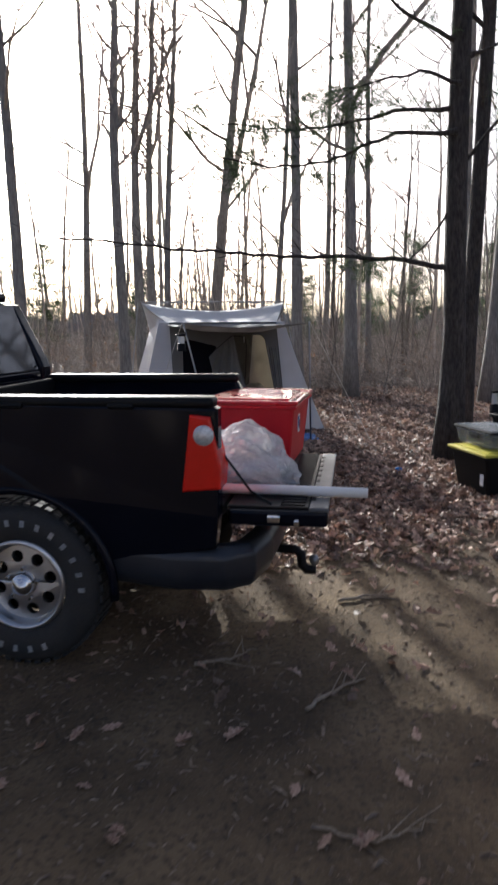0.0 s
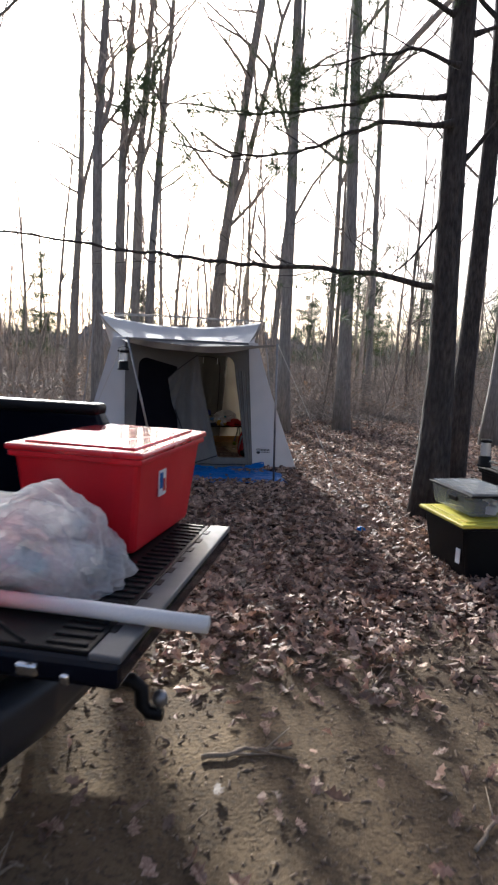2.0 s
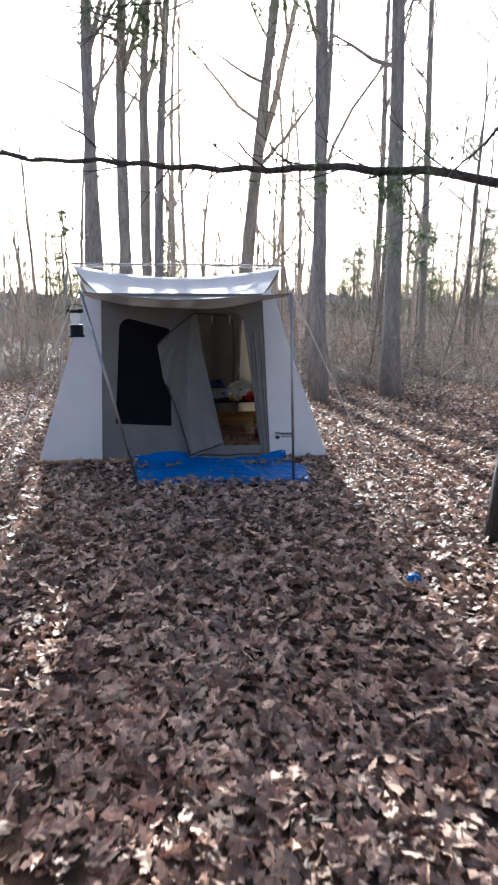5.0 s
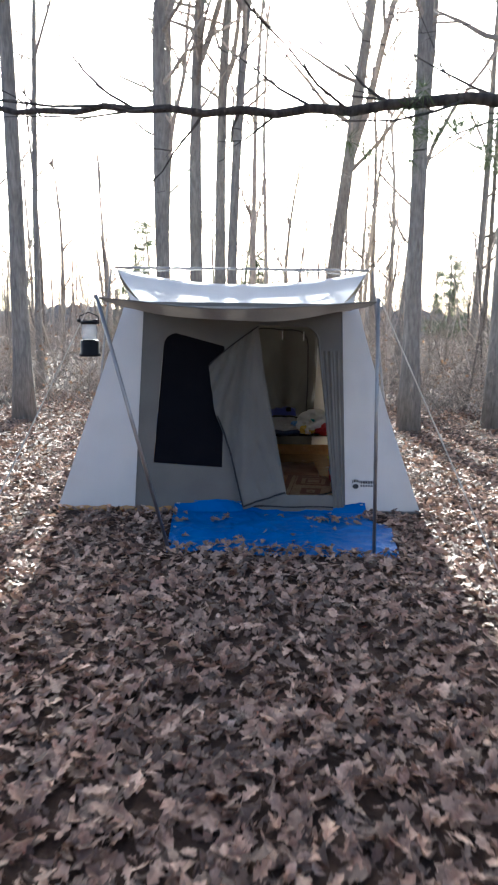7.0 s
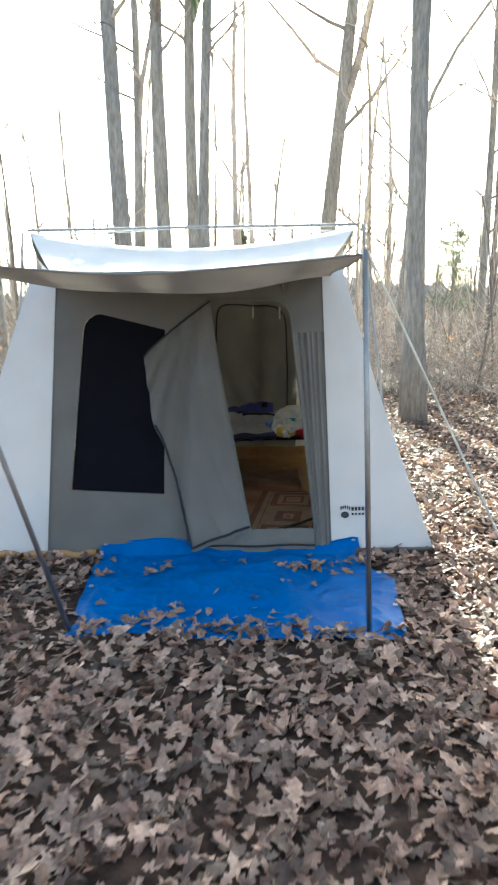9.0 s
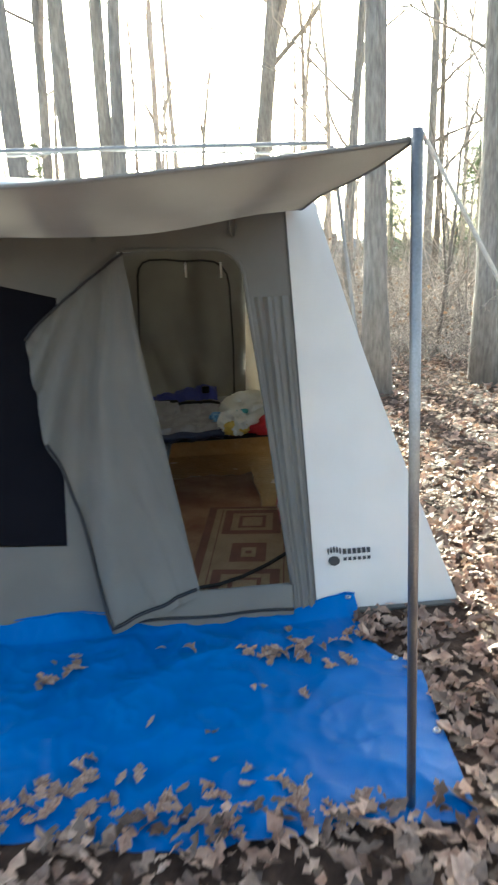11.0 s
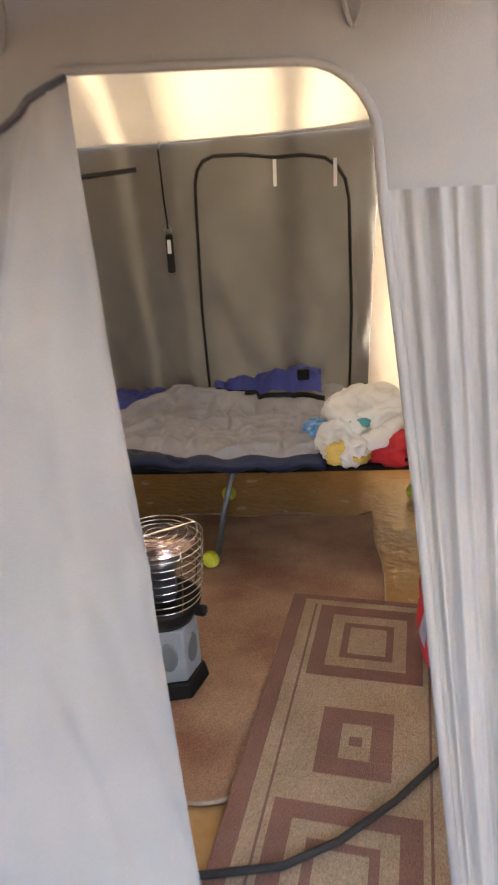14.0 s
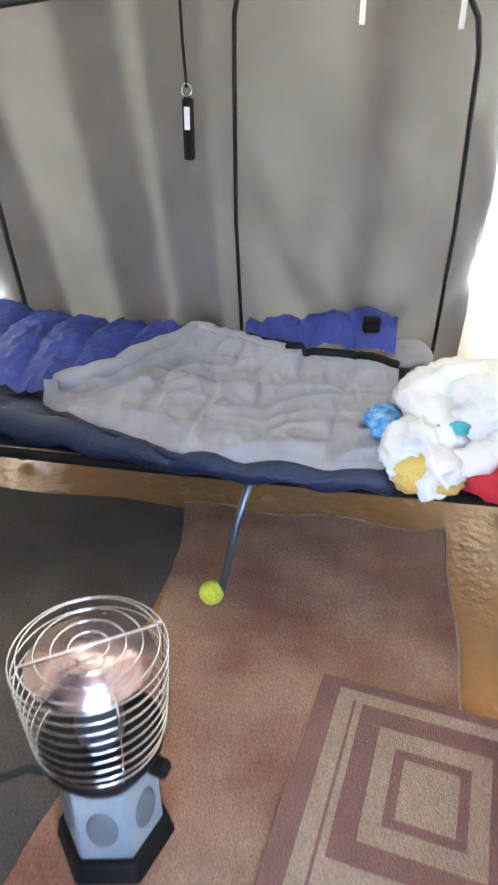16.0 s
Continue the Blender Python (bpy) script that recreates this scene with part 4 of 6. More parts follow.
def build_wheel(parent, x, y, face):
    """A tyre and a steel-look wheel with eight round holes; face is -1 or 1 for the side it shows."""
    w = new("wheel")
    w.parent = parent
    w.location = (x, y, 0.39)
    w.rotation_euler = (0, 0, 0 if face < 0 else math.pi)
    prof = [(0.215, -0.10), (0.24, -0.118), (0.30, -0.125), (0.345, -0.115), (0.370, -0.095), (0.378, -0.05), (0.378, 0.05), (0.370, 0.095), (0.30, 0.12), (0.215, 0.1)]
    ty = lathe(B(), prof, 48, axis="y", close=False)
    part("tyre", ty, RUBBER, w, "black off-road tyre", True)
    ty = B()
    for k in range(48):
        a = 2 * math.pi * k / 48
        for yy in (-0.075, -0.025, 0.025, 0.075):
            box(ty, (0, 0, 0), (0.030, 0.034, 0.014))
            c = Vector((0.380 * math.cos(a), yy, 0.380 * math.sin(a)))
            rot = Matrix.Rotation(-a + math.pi / 2, 3, "Y")
            ty.verts.ensure_lookup_table()
            for v in ty.verts[-8:]:
                v.co = rot @ v.co + c
    tagged(part("tread", ty, RUBBER, w, "tread blocks"), kind="stuff")
    # raised white lettering, unreadable at this size, as plain bars on the sidewall
    for k in range(26):
        if k in (9, 10, 11, 12, 22, 23, 24, 25):
            continue
        a = 2 * math.pi * (k / 26)
        mk = box(B(), (0, 0, 0), (0.020, 0.004, 0.030))
        rot = Matrix.Rotation(-a + math.pi / 2, 3, "Y")
        for v in mk.verts:
            v.co = rot @ v.co + Vector((0.30 * math.cos(a), -0.1245, 0.30 * math.sin(a)))
        part("sidewall_mark", mk, LETTER, w)
    rim = lathe(B(), [(0.216, -0.105), (0.205, -0.118), (0.195, -0.112), (0.185, -0.08), (0.178, -0.055)], 40, axis="y", close=False)
    part("rim", rim, ALLOY, w, "silver rim lip", True)
    disc = B()
    loops = [[(0.18 * math.cos(a), 0.18 * math.sin(a)) for a in np.linspace(0, 2 * math.pi, 41)[:-1]]]
    for k in range(8):
        a = 2 * math.pi * (k + 0.3) / 8
        loops.append([(0.128 * math.cos(a) + 0.029 * math.cos(b), 0.128 * math.sin(a) + 0.029 * math.sin(b)) for b in np.linspace(0, 2 * math.pi, 15)[:-1]])
    filled(disc, loops, lambda a, b: (a, -0.055 - 0.02 * (1 - math.hypot(a, b) / 0.18), b))
    ext = bmesh.ops.extrude_face_region(disc, geom=list(disc.faces))["geom"]
    for g in ext:
        if isinstance(g, bmesh.types.BMVert):
            g.co.y += 0.03
    bmesh.ops.recalc_face_normals(disc, faces=disc.faces)
    part("wheel_disc", disc, ALLOY, w, "silver wheel disc with eight round holes")
    part("hub_cap", lathe(B(), [(0.06, -0.06), (0.055, -0.09), (0.045, -0.105), (0.0, -0.11)], 20, axis="y"), CHROME, w, "chrome hub cap", True)
    for k in range(5):
        a = 2 * math.pi * k / 5 + 0.2
        part("wheel_nut", tube(B(), [(0.075 * math.cos(a), -0.07, 0.075 * math.sin(a)), (0.075 * math.cos(a), -0.10, 0.075 * math.sin(a))], 0.009, 6), CHROME, w)
    part("brake_drum", lathe(B(), [(0.165, 0.02), (0.165, 0.09)], 24, axis="y"), PLASTIC, w)


def build_truck():
    tk = thing("pickup_truck", "black pickup truck with its tailgate down, loaded with camping gear", "truck", (0, 0, 0))
    tk.matrix_world = TRUCK
    W, RZ = 0.76, 1.235
    rear_arch = arch(-0.93, 0.39, 0.45, 12, 168)
    for sgn in (-1, 1):
        out = [(-0.02, 0.60), (0.0, 0.75), (0.0, RZ - 0.03), (-0.02, RZ - 0.02), (-1.42, RZ + 0.0), (-1.44, 0.50), (-1.39, 0.48)] + rear_arch[::-1] + [(-0.48, 0.52)]
        if sgn > 0:
            out[1:4] = [(-0.04, 0.75), (-0.13, RZ - 0.1), (-0.17, RZ - 0.02)]
        bm = slab(B(), out, sgn * W, sgn * (W - 0.09), 0.018)
        for v in bm.verts:   # the side bulges a little at mid height
            if abs(v.co.y) > W - 0.02:
                v.co.y += sgn * 0.03 * math.sin(max(0.0, min(1.0, (v.co.z - 0.5) / 0.74)) * math.pi)
        part("bed_side", bm, PAINT, tk, "glossy black bed side")
        part("bed_rail", box(B(), (-0.72 if sgn < 0 else -0.79, sgn * (W - 0.055), RZ - 0.005), (1.40 if sgn < 0 else 1.26, 0.12, 0.05), 0.018), PLASTIC, tk, "black plastic bed rail cap", True)
        for hx in (-0.92, -0.42):
            part("tie_down", box(B(), (hx, sgn * (W - 0.0), RZ - 0.02), (0.12, 0.035, 0.026), 0.012), PLASTIC, tk, "dark oval tie-down recess")
        lip = [(x, sgn * (W + 0.015), z) for x, z in arch(-0.93, 0.39, 0.452, -5, 185, 20)]
        part("arch_lip", tube(B(), lip, 0.022, 8), PAINT, tk, "flared wheel arch lip", True)
        part("wheel_well", slab(B(), arch(-0.93, 0.39, 0.47, 0, 180, 16), sgn * (W - 0.30), sgn * (W - 0.285)), PLASTIC, tk)
        # tail lamp
        lamp = [(-0.155, 0.855), (0.012, 0.87), (0.018, 0.95), (-0.03, 1.175), (-0.115, 1.185), (-0.13, 1.05)]
        if sgn > 0:
            lamp = [(x - 0.05, min(z, 1.10)) for x, z in lamp]
            lamp[3:5] = [(-0.09, 1.10), (-0.16, 1.09)]
        lm = part("tail_lamp", slab(B(), lamp, sgn * (W + 0.036), sgn * (W - 0.13), 0.012), LENS_RED, tk, "tall red tail lamp")
        part("reverse_lamp", lathe(B(), [(0.044, 0), (0.040, -0.006), (0.0, -0.010)] if sgn < 0 else [(0.044, 0), (0.040, 0.006), (0.0, 0.010)], 20, (-0.055, sgn * (W + 0.036), 1.10), "y", False), LENS_CLEAR, lm, "round clear reversing lens", True)
        for x, f in ((-0.93, sgn), (-4.15, sgn)):
            build_wheel(tk, x, sgn * (W - 0.10), f)
        # cab side with window openings
        cab = [(-1.45, 0.48), (-1.45, 1.28), (-1.45, 1.30), (-1.47, 1.36), (-1.64, 1.70), (-2.0, 1.77), (-2.85, 1.75), (-3.45, 1.36), (-3.66, 1.28), (-3.66, 0.48)]
        part("cab_side", slab(B(), cab, sgn * (W + 0.02), sgn * (W - 0.10), 0.02), PAINT, tk, "black cab side")
        for win in ([(-1.62, 1.32), (-1.74, 1.64), (-2.4, 1.67), (-2.4, 1.32)], [(-2.48, 1.32), (-2.48, 1.67), (-2.86, 1.64), (-3.3, 1.36)], ):
            g = part("side_window", slab(B(), win, sgn * (W + 0.026), sgn * (W + 0.01), 0.004), GLASS_DARK, tk, "tinted side window")
        part("side_mirror", box(B(), (-3.2, sgn * (W + 0.12), 1.36), (0.1, 0.18, 0.15), 0.03), PLASTIC, tk)
        part("door_seam", box(B(), (-2.44, sgn * (W + 0.022), 0.9), (0.008, 0.006, 0.75)), PLASTIC, tk)
        fend = [(-3.67, 0.48), (-3.67, 1.22), (-4.9, 1.12), (-5.0, 1.0), (-5.02, 0.55), (-4.60, 0.5)] + arch(-4.15, 0.39, 0.45, 168, 12)
        part("front_wing", slab(B(), fend, sgn * W, sgn * (W - 0.09), 0.02), PAINT, tk, "black front wing")
        part("roof_rail", tube(B(), [(-1.8, sgn * 0.62, 1.80), (-2.0, sgn * 0.62, 1.84), (-2.75, sgn * 0.62, 1.83), (-2.9, sgn * 0.62, 1.78)], 0.018, 8), PLASTIC, tk)
        part("head_lamp", box(B(), (-4.98, sgn * 0.55, 0.95), (0.1, 0.3, 0.16), 0.03), LENS_CLEAR, tk)
    part("bed_floor", box(B(), (-0.71, 0, 0.735), (1.40, 1.36, 0.04), 0.006), PLASTIC, tk, "black bed liner floor")
    for k in range(9):
        part("floor_rib", box(B(), (-0.71, -0.6 + 0.15 * k, 0.758), (1.36, 0.05, 0.012), 0.004), PLASTIC, tk)
    part("bed_front", box(B(), (-1.40, 0, 0.97), (0.05, 1.34, 0.52), 0.01), PLASTIC, tk)
    part("cab_back", box(B(), (-1.49, 0, 0.98), (0.06, 1.30, 0.60), 0.01), PAINT, tk)
    rw = B()
    box(rw, (0, 0, 0), (0.03, 1.30, 0.42), 0.01)
    for v in rw.verts:
        v.co = Vector((v.co.x - 1.56 - 0.38 * v.co.z, v.co.y, v.co.z + 1.49))
    part("rear_window", rw, GLASS_DARK, tk, "tinted rear window")
    part("cab_roof", box(B(), (-2.26, 0, 1.745), (1.20, 1.30, 0.06), 0.025), PAINT, tk, "black cab roof")
    wsv = B()
    sheet(wsv, 4, 2, lambda s, t: (-2.88 - 0.62 * t, -0.66 + 1.32 * s, 1.74 - 0.46 * t))
    part("windscreen", wsv, GLASS_DARK, tk, "windscreen")
    part("bonnet", box(B(), (-4.3, 0, 1.15), (1.3, 1.40, 0.10), 0.04), PAINT, tk, "black bonnet")
    part("grille", box(B(), (-5.0, 0, 0.9), (0.06, 0.8, 0.22), 0.02), PLASTIC, tk)
    part("front_bumper", box(B(), (-5.04, 0, 0.58), (0.16, 1.56, 0.22), 0.06), PLASTIC_SOFT, tk)
    part("underbody", box(B(), (-2.6, 0, 0.46), (4.4, 0.9, 0.16), 0.03), PLASTIC, tk)
    part("axle", tube(B(), [(-0.93, -0.6, 0.37), (-0.93, 0.6, 0.37)], 0.045, 10), PLASTIC, tk)
    part("exhaust", tube(B(), [(-0.8, 0.45, 0.40), (-0.25, 0.5, 0.40), (-0.1, 0.52, 0.38)], 0.03, 10), STEEL, tk)
    # rear bumper, wrapped round the corners
    path = [(-0.50, -0.75), (-0.2, -0.765), (0.02, -0.75), (0.13, -0.66), (0.18, -0.45), (0.20, 0.0), (0.18, 0.45), (0.13, 0.66), (0.02, 0.75), (-0.2, 0.765), (-0.50, 0.75)]
    bump = B()
    sec = [(-0.09, 0.42), (-0.015, 0.40), (0.012, 0.46), (0.012, 0.555), (-0.02, 0.60), (-0.09, 0.60)]
    rings = []
    for k, (x, y) in enumerate(path):
        a, b = path[max(0, k - 1)], path[min(len(path) - 1, k + 1)]
        d = Vector((b[0] - a[0], b[1] - a[1])).normalized()
        nrm = Vector((d.y, -d.x))
        lift = 0.02 if k in (0, 10) else 0
        rings.append([bump.verts.new((x + nrm.x * o, y + nrm.y * o, z + lift)) for o, z in sec])
    for a, b in zip(rings, rings[1:]):
        for k in range(6):
            bump.faces.new((a[k], a[(k + 1) % 6], b[(k + 1) % 6], b[k]))
    bump.faces.new(rings[0][::-1])
    bump.faces.new(rings[-1])
    bmesh.ops.recalc_face_normals(bump, faces=bump.faces)
    bmesh.ops.bevel(bump, geom=[e for e in bump.edges], offset=0.012, segments=2, affect="EDGES", profile=0.5)
    part("rear_bumper", bump, PLASTIC_SOFT, tk, "scuffed dark bumper wrapped round the corners", True)
    # tailgate, let down flat
    gate = part("tailgate", box(B(), (0.235, -0.01, 0.715), (0.44, 1.30, 0.075), 0.018), PAINT, tk, "tailgate let down flat")
    part("gate_liner", box(B(), (0.19, -0.01, 0.758), (0.36, 1.26, 0.014), 0.004), PLASTIC, gate, "ribbed black liner")
    for k in range(26):
        part("liner_rib", box(B(), (0.30, -0.61 + 0.048 * k, 0.768), (0.11, 0.02, 0.008), 0.003), PLASTIC, gate)
    edge = part("gate_edge", box(B(), (0.415, -0.01, 0.757), (0.085, 1.29, 0.02), 0.006), EDGE_GREY, gate, "pale metal edge with slots")
    for k in range(9):
        part("slot", box(B(), (0.385, -0.5 + 0.125 * k, 0.768), (0.02, 0.05, 0.004), 0.001), PLASTIC, edge)
    part("gate_latch", box(B(), (0.22, -0.665, 0.715), (0.06, 0.03, 0.035), 0.008), CHROME, gate, "bright latch")
    part("gate_latch", box(B(), (0.32, -0.665, 0.70), (0.025, 0.025, 0.03), 0.006), CHROME, gate, "bright latch")
    part("gate_cable", tube(B(), [(0.0, -0.66, 1.0), (0.12, -0.67, 0.84), (0.21, -0.66, 0.78)], 0.006, 6), PLASTIC, tk, "thin black tailgate cable")
    # tow hitch
    part("hitch_bar", tube(B(), [(0.1, 0.0, 0.36), (0.26, 0.0, 0.355), (0.29, 0.0, 0.33), (0.295, 0.0, 0.27), (0.32, 0.0, 0.245), (0.37, 0.0, 0.245)], 0.026, 8), PLASTIC, tk, "black dropped tow bar", True)
    part("hitch_ball", lathe(B(), [(0.012, 0.245), (0.014, 0.275), (0.024, 0.285), (0.027, 0.305), (0.02, 0.325), (0.0, 0.33)], 16, (0.36, 0, 0)), STEEL, tk, "worn steel tow ball", True)
    part("spare_tyre", lathe(B(), [(0.15, 0.36), (0.34, 0.35), (0.36, 0.42), (0.34, 0.50), (0.15, 0.49)], 28, (-0.45, 0.0, 0.0)), RUBBER, tk, "spare tyre slung under the bed", True)


build_truck()


def storage_bin(name, label, at, turn, size, body, lid, lip=0.022, taper=0.86):
    t = thing(name, label, "storage box", at, turn)
    w, d, h = size
    bm = box(B(), (0, 0, h / 2), (w, d, h), 0.02, taper=taper)
    part("body", bm, body, t, "", False)
    part("rim", box(B(), (0, 0, h - 0.012), (w + lip * 1.2, d + lip * 1.2, 0.022), 0.006), body, t)
    part("lid", box(B(), (0, 0, h + 0.012), (w + lip * 2, d + lip * 2, 0.026), 0.01), lid, t, "snap-on lid")
    part("lid_panel", box(B(), (0, 0, h + 0.028), (w - 0.06, d - 0.06, 0.010), 0.004), lid, t)
    return t


red = storage_bin("storage_bin", "large red plastic bin with its lid on, on the tailgate", (-0.145, 3.965, 0.645), -8, (0.49, 0.70, 0.36), RED_BIN, RED_LID)
lab = part("sticker", box(B(), (0.237, -0.10, 0.235), (0.004, 0.075, 0.10)), LABEL, red, "small white label")
part("sticker_print", box(B(), (0.2395, -0.115, 0.245), (0.003, 0.03, 0.06)), TARP, lab, "blue print")
part("sticker_print", box(B(), (0.2395, -0.085, 0.225), (0.003, 0.022, 0.05)), RED_LID, lab, "red print")


def plastic_bag():
    bm = B()
    bmesh.ops.create_icosphere(bm, subdivisions=5, radius=1)
    for v in bm.verts:
        n = v.co.normalized()
        o = Vector((3, 1, 0))
        crease = sum(a * (1 - abs(noise.noise(n * f + o))) ** 3 for f, a in ((2.2, 0.10), (4.5, 0.075), (9, 0.05)))
        k = 0.80 + 0.2 * noise.noise(n * 1.5 + o) + 0.5 * crease + 0.26 * noise.voronoi(n * 2.6 + o)[0][0] + 0.10 * noise.voronoi(n * 6 + o)[0][0]
        v.co = Vector((n.x * 0.265 * k, n.y * 0.21 * k, n.z * 0.165 * k))
        v.co.z -= 0.13 * max(0.0, n.x - 0.1)
        v.co.z = max(-0.115, v.co.z)
    t = thing("plastic_bag", "thin white plastic bag stuffed with laundry, lying on the tailgate", "bag", (-0.19, 3.33, 0.765))
    part("film", bm, BAG, t, "crumpled translucent film")
    for c, s_, m in (((-0.04, -0.135, -0.03), (0.13, 0.09, 0.045), TEAL_WASH), ((-0.13, -0.06, 0.0), (0.1, 0.11, 0.07), LABEL), ((0.09, -0.06, -0.03), (0.12, 0.11, 0.06), WASH_WHITE), ((-0.02, 0.02, 0.06), (0.16, 0.13, 0.06), WASH_WHITE), ((-0.1, 0.06, 0.06), (0.08, 0.08, 0.05), TEAL_WASH)):
        b2 = B()
        bmesh.ops.create_icosphere(b2, subdivisions=3, radius=1)
        for v in b2.verts:
            v.co = Vector((v.co.x * s_[0], v.co.y * s_[1], v.co.z * s_[2])) * (1 + 0.2 * noise.noise(v.co * 3)) + Vector(c)
        part("laundry", b2, m, t, "", True)


WASH_WHITE = mat("white towelling", (0.8, 0.79, 0.76), None, 0.9, fine=200, grain=0.08, bump=0.4, trans=0.2)
TEAL_WASH = mat("pale teal cloth", (0.25, 0.5, 0.55), None, 0.9, fine=200, grain=0.1, bump=0.3)
BAG = mat("white bag film", (0.9, 0.9, 0.88), (0.82, 0.84, 0.84), 0.16, scale=9, fine=45, grain=0.1, bump=0.5, dist=0.008, trans=0.3, rough_var=0.05, alpha=0.3)
plastic_bag()
pp = tagged(part("pvc_pipe", tube(B(), [(-0.30, 3.10, 0.672), (0.05, 3.07, 0.670), (0.385, 3.035, 0.667)], 0.0235, 16), PVC, None, "", True), "white plastic pipe lying across the tailgate", "pipe")

black = storage_bin("storage_bin", "black plastic tote with a yellow lid on the leaves", (2.008, 6.158, -0.08), 17.5, (0.86, 0.57, 0.385), PLASTIC, YELLOW_LID, 0.03)
lab = part("sticker", box(B(), (-0.412, -0.20, 0.17), (0.006, 0.05, 0.10)), LABEL, black, "torn white label")
# ---- inside the tent ----
VINYL = mat("tan vinyl floor", (0.42, 0.225, 0.078), (0.46, 0.26, 0.1), 0.24, scale=9, fine=34, grain=0.06, bump=0.45, dist=0.014)
# Paler yellowish patches put light from the doorway into the carpet's colour.
CARPET = mat("worn brown carpet", (0.26, 0.12, 0.07), (0.44, 0.28, 0.168), 0.95, scale=5, fine=240, grain=0.28, bump=0.9, dist=0.009)
BINDING = mat("pale edge binding", (0.42, 0.33, 0.25), (0.3, 0.22, 0.16), 0.9, scale=20, fine=300, grain=0.2, bump=0.5)
MAT_DARK = mat("dark grey mat", (0.07, 0.06, 0.05), (0.11, 0.095, 0.08), 0.9, scale=5, fine=200, grain=0.3, bump=0.7, dist=0.006)
RUG_TAN = mat("tan rug pile", (0.42, 0.31, 0.2), (0.35, 0.25, 0.155), 0.95, scale=8, fine=320, grain=0.35, bump=0.9, dist=0.005)
RUG_BROWN = mat("red-brown rug pile", (0.24, 0.125, 0.09), (0.2, 0.105, 0.075), 0.95, scale=8, fine=320, grain=0.35, bump=0.9, dist=0.005)
# Sleeping bag shell is one blue; this navy puts front-side shade into colour.
NAVY_SHADED = mat("navy tone of shaded shell", (0.006, 0.012, 0.04), (0.008, 0.016, 0.05), 0.5, scale=6, fine=200, grain=0.12, bump=0.4, dist=0.01)
# Brighter copy of the same shell, coloured as lit from behind.
BLUE_SHELL_LIT = mat("blue shell", (0.035, 0.05, 0.24), (0.045, 0.06, 0.28), 0.5, scale=6, fine=200, grain=0.12, bump=0.4, dist=0.01, trans=0.1, back=(0.06, 0.06, 0.4))
LINING = mat("grey lining", (0.35, 0.342, 0.36), (0.29, 0.283, 0.3), 0.6, scale=13, fine=400, grain=0.04, bump=0.5, dist=0.012)
BALL = mat("yellow tennis ball", (0.6, 0.62, 0.04), (0.5, 0.55, 0.05), 0.9, scale=20, fine=200, grain=0.2, bump=0.5)
HEATER_GREY = mat("grey heater plastic", (0.24, 0.28, 0.31), (0.2, 0.24, 0.27), 0.45, scale=8, fine=250, grain=0.06, bump=0.1, dist=0.001)
COPPER = mat("pinkish reflector", (0.75, 0.55, 0.5), (0.65, 0.48, 0.44), 0.25, 0.9, scale=12, fine=100, grain=0.08, bump=0.05)
RED_CLOTH = mat("red cloth", (0.5, 0.02, 0.03), (0.4, 0.015, 0.025), 0.8, fine=250, grain=0.12, bump=0.4)
WHITE_CLOTH = mat("white cotton cloth", (0.8, 0.79, 0.75), (0.72, 0.71, 0.68), 0.9, scale=8, fine=400, grain=0.04, bump=0.25, dist=0.004, trans=0.15)
YELLOW_CLOTH = mat("yellow cloth", (0.7, 0.5, 0.12), None, 0.85, fine=250, grain=0.12, bump=0.4)
TEAL_CLOTH = mat("teal cloth", (0.1, 0.4, 0.42), None, 0.85, fine=250, grain=0.12, bump=0.4)
SKY_CLOTH = mat("bright blue cloth", (0.03, 0.2, 0.55), (0.3, 0.5, 0.7), 0.8, scale=60, fine=250, grain=0.12, bump=0.4)
TAG_TAN = mat("tan tag", (0.42, 0.3, 0.16), None, 0.8, fine=200, bump=0.2)


def in_tent(name, label, category, group=""):
    t = thing(name, label, category, (0, 0, 0), 0, group)
    t.matrix_world = TENT
    return t


